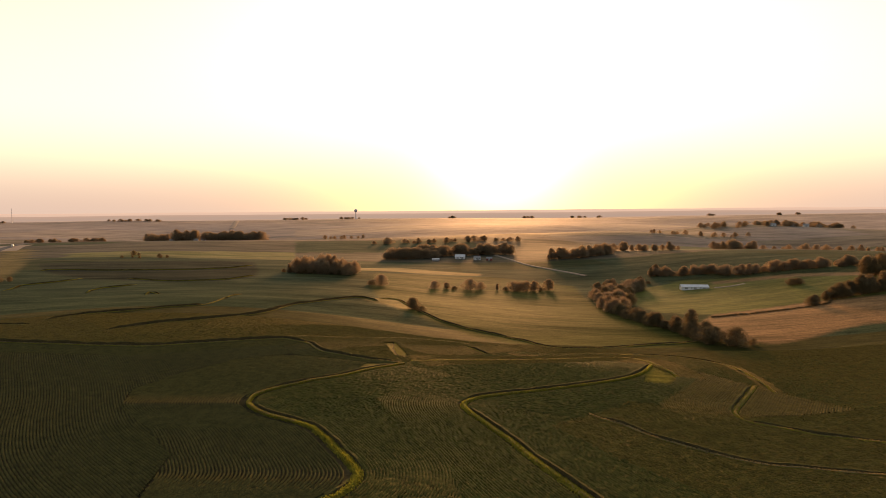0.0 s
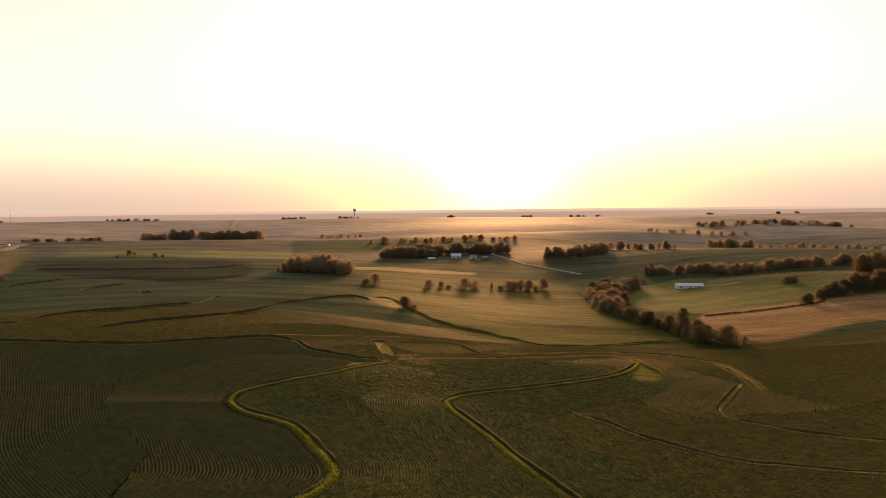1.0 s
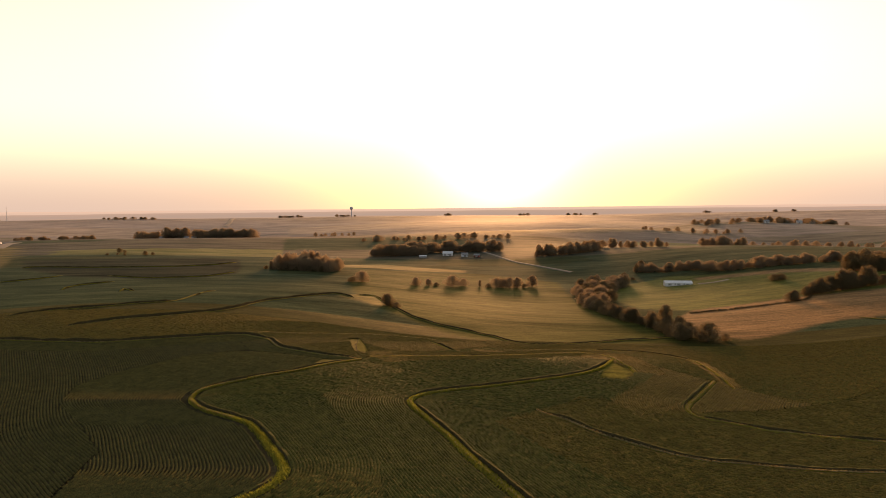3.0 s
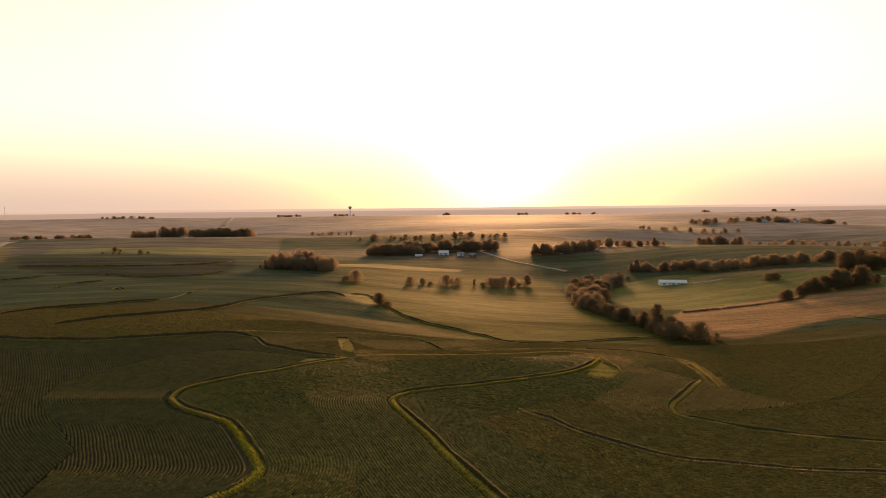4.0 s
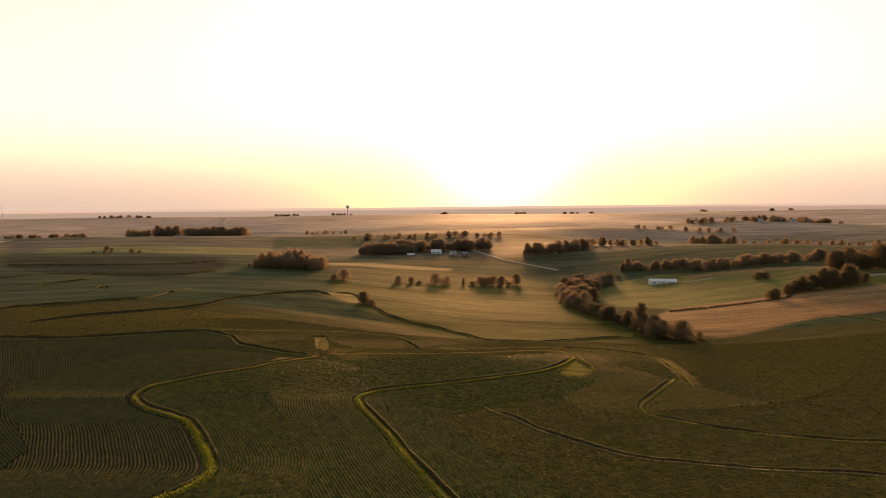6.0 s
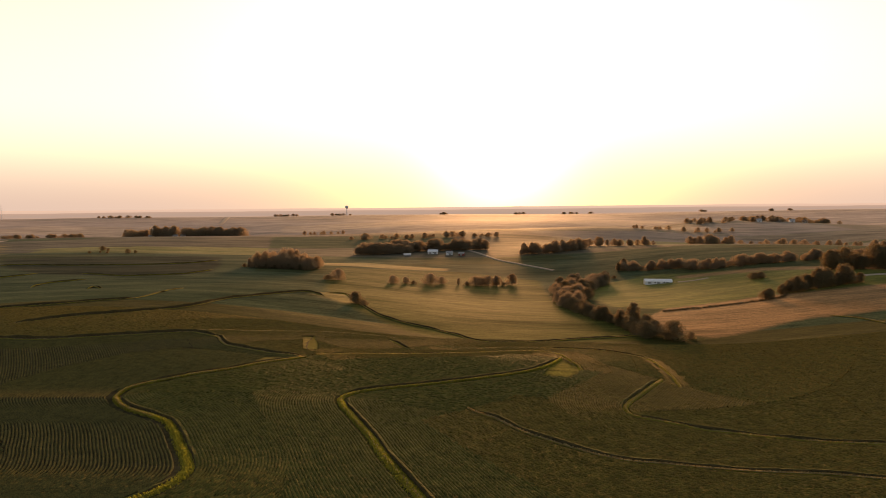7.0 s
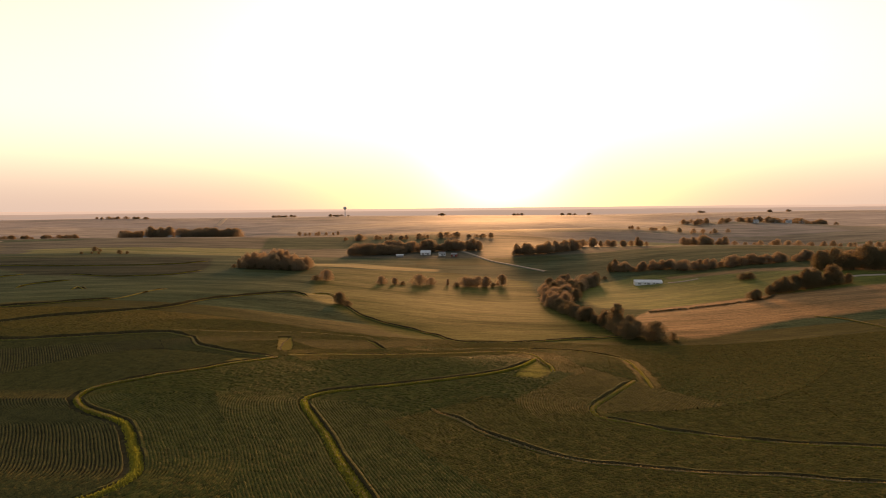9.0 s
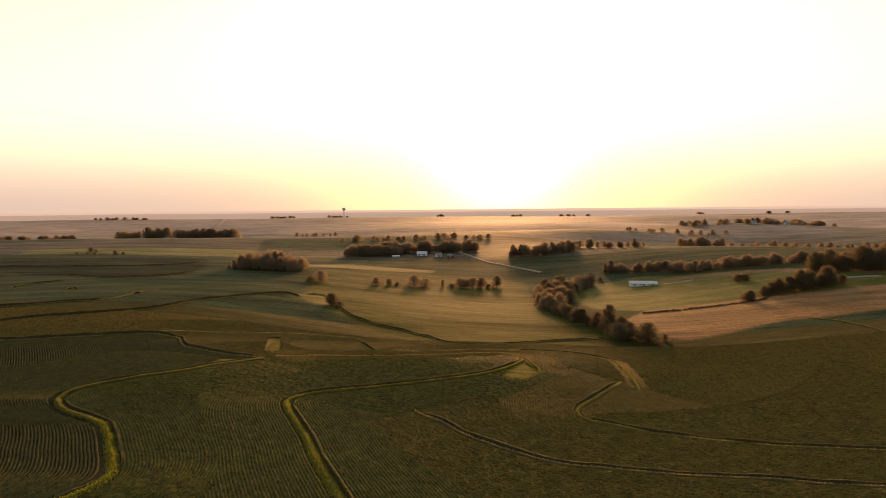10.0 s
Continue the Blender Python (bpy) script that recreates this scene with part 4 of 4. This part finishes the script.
def water_tower(x, y):
    """A single-pedestal water tower with a rounded tank."""
    root = tagged(new("water_tower"), "pale water tower with a round tank on a tall stem", "water tower")
    root.matrix_basis = pose(x, y, ground_z(x, y))
    bm = bmesh.new()
    tube(bm, (0, 0, 0), (0, 0, 4), 3.6, 1.7, 14)
    tube(bm, (0, 0, 4), (0, 0, 30), 1.7, 1.7, 14)
    part("stem", bm, TANK, root)
    bm = bmesh.new()
    rings = [(29, 1.7), (31, 5), (34, 7.2), (37, 7.6), (40, 6.4), (42, 3.6), (42.8, 0.6)]
    for (z1, r1), (z2, r2) in zip(rings, rings[1:]):
        tube(bm, (0, 0, z1), (0, 0, z2), r1, r2, 18)
    part("tank", bm, TANK, root)
    bm = bmesh.new()
    tube(bm, (0, 0, 42.5), (0, 0, 45), 0.15, 0.1, 5)
    part("mast", bm, TANK, root)


TANK = mottled("painted_steel_tank", (0.5, 0.5, 0.52), (0.62, 0.62, 0.63), 0.3, 0.5, 0.4)
water_tower(-383, 2600)


def radio_mast(x, y, tall):
    """A slim lattice mast: three legs with cross braces."""
    root = tagged(new("radio_mast"), "slim grey lattice radio mast on the far ridge", "mast")
    root.matrix_basis = pose(x, y, ground_z(x, y))
    feet = [(1.6 * math.cos(a), 1.6 * math.sin(a)) for a in (0, 2.09, 4.19)]
    for fx, fy in feet:
        bm = bmesh.new()
        tube(bm, (fx, fy, 0), (fx * 0.25, fy * 0.25, tall), 0.25, 0.18, 5)
        part("leg", bm, TANK, root)
    bm = bmesh.new()
    for k in range(12):
        z0, z1 = tall * k / 12, tall * (k + 1) / 12
        s0, s1 = 1 - 0.75 * k / 12, 1 - 0.75 * (k + 1) / 12
        for (ax, ay), (bx, by) in zip(feet, feet[1:] + feet[:1]):
            tube(bm, (ax * s0, ay * s0, z0), (bx * s1, by * s1, z1), 0.09, 0.09, 4)
    part("bracing", bm, TANK, root)


radio_mast(-1822, 2500, 62)

# ---------------- roads ----------------
def road(name, points, wide, mat, label, lift=0.12, step=6.0):
    line = smooth_line(points, step)
    d = np.gradient(line, axis=0)
    d /= np.hypot(d[:, 0], d[:, 1])[:, None]
    n = np.column_stack([-d[:, 1], d[:, 0]])
    verts, faces = [], []
    for k, (p, q) in enumerate(zip(line, n)):
        for u, v in ((-0.62, -0.5), (-0.5, 0.0), (0, 0.08), (0.5, 0.0), (0.62, -0.5)):
            x, y = p + q * u * wide
            verts.append((x, y, ground_z(x, y) + lift + v))
        if k:
            a = 5 * (k - 1)
            faces += [(a + j, a + j + 1, a + j + 6, a + j + 5) for j in range(4)]
    return tagged(link_mesh(name, verts, faces, mat, smooth=True), label, "road", kind="structure")


road("gravel_road", [(70, 850), (85, 799), (104, 732), (126, 699), (148, 671), (160, 655)], 3.6, GRAVEL, "pale gravel farm road over the rise", 0.5)
road("farm_lane", [(254, 548), (262, 546), (272, 546), (282, 549)], 3, GRAVEL, "pale gravel lane past the livestock shed", 0.3)
road("lane", [(395, 470), (372, 474), (350, 470), (330, 462)], 5, GRAVEL, "pale gravel lane behind the hedge", 0.3)
road("far_lane", [(-860, 2480), (-800, 2280), (-760, 2150), (-735, 2050)], 14, GRAVEL, "pale lane down the far slope", 0.8, 20)
road("highway", [(-350, 300), (-405, 430), (-440, 520), (-490, 600), (-560, 700), (-625, 805), (-690, 920), (-745, 1050), (-800, 1180)], 12, ASPHALT, "worn grey two-lane highway past the fields", 0.6)
road("yard", [(-668, 880), (-690, 920), (-712, 960), (-722, 1000)], 46, GRAVEL, "pale gravel lot beside the highway", 0.3)


def vehicle(name, x, y, turn, kind, paint, label):
    """A car or a truck: body, cab with windows, wheels with rims."""
    root = tagged(new(name), label, "car" if kind == "car" else "truck", "vehicles on the highway")
    root.matrix_basis = pose(x, y, ground_z(x, y) + 0.66, 0, 0, turn)
    if kind == "car":
        L, W, h = 4.6, 0.9, 0.75
        bm = boxes((-L / 2, L / 2, -W, W, 0.3, h + 0.15))
        bmesh.ops.bevel(bm, geom=list(bm.edges), offset=0.12, segments=2, affect="EDGES")
        part("body", bm, paint, root)
        bm = bmesh.new()
        lo = [bm.verts.new(p) for p in ((-1.5, -0.82, 0.88), (1.1, -0.82, 0.88), (1.1, 0.82, 0.88), (-1.5, 0.82, 0.88))]
        hi = [bm.verts.new(p) for p in ((-1.0, -0.7, 1.45), (0.45, -0.7, 1.45), (0.45, 0.7, 1.45), (-1.0, 0.7, 1.45))]
        bm.faces.new(hi)
        for i in range(4):
            bm.faces.new((lo[i], lo[(i + 1) % 4], hi[(i + 1) % 4], hi[i]))
        part("cabin", bm, GLASS, root)
        axles, r = (-1.4, 1.4), 0.34
    else:
        part("trailer", boxes((-8.5, 4.0, -1.25, 1.25, 1.1, 3.9)), paint, root)
        bm = boxes((4.4, 6.8, -1.2, 1.2, 0.7, 3.2))
        bmesh.ops.bevel(bm, geom=list(bm.edges), offset=0.15, segments=2, affect="EDGES")
        part("cab", bm, RED, root)
        part("windscreen", boxes((6.78, 6.84, -1.0, 1.0, 1.9, 2.8)), GLASS, root)
        axles, r = (-7.5, -6.2, 2.2, 3.4, 6.0), 0.5
    for ax in axles:
        for sgn in (-1, 1):
            bm = bmesh.new()
            w = 0.88 if kind == "car" else 1.2
            tube(bm, (ax, sgn * (w - 0.22), r), (ax, sgn * w, r), r, r, 12)
            wheel = part("wheel", bm, RUBBER, root)
            bm = bmesh.new()
            tube(bm, (ax, sgn * (w - 0.05), r), (ax, sgn * (w + 0.02), r), r * 0.6, r * 0.55, 10)
            part("rim", bm, GREY, wheel)


RUBBER = mottled("tyre_rubber", (0.02, 0.02, 0.02), (0.04, 0.04, 0.04), 2.0, 0.9, 0.2)
BLUE = mottled("blue_paint", (0.02, 0.05, 0.22), (0.03, 0.07, 0.28), 1.0, 0.3, 0.5)
YELLOW = mottled("yellow_paint", (0.5, 0.38, 0.08), (0.6, 0.46, 0.12), 1.0, 0.5, 0.4)
vehicle("car", -452, 541, 122, "car", BLUE, "dark blue car on the highway")
vehicle("truck", -652, 852, 121, "truck", YELLOW, "pale yellow truck on the highway")
vehicle("truck", -700, 960, 120, "truck", WHITE, "white truck on the gravel lot")
vehicle("car", -690, 905, 40, "car", WHITE, "white car on the gravel lot")
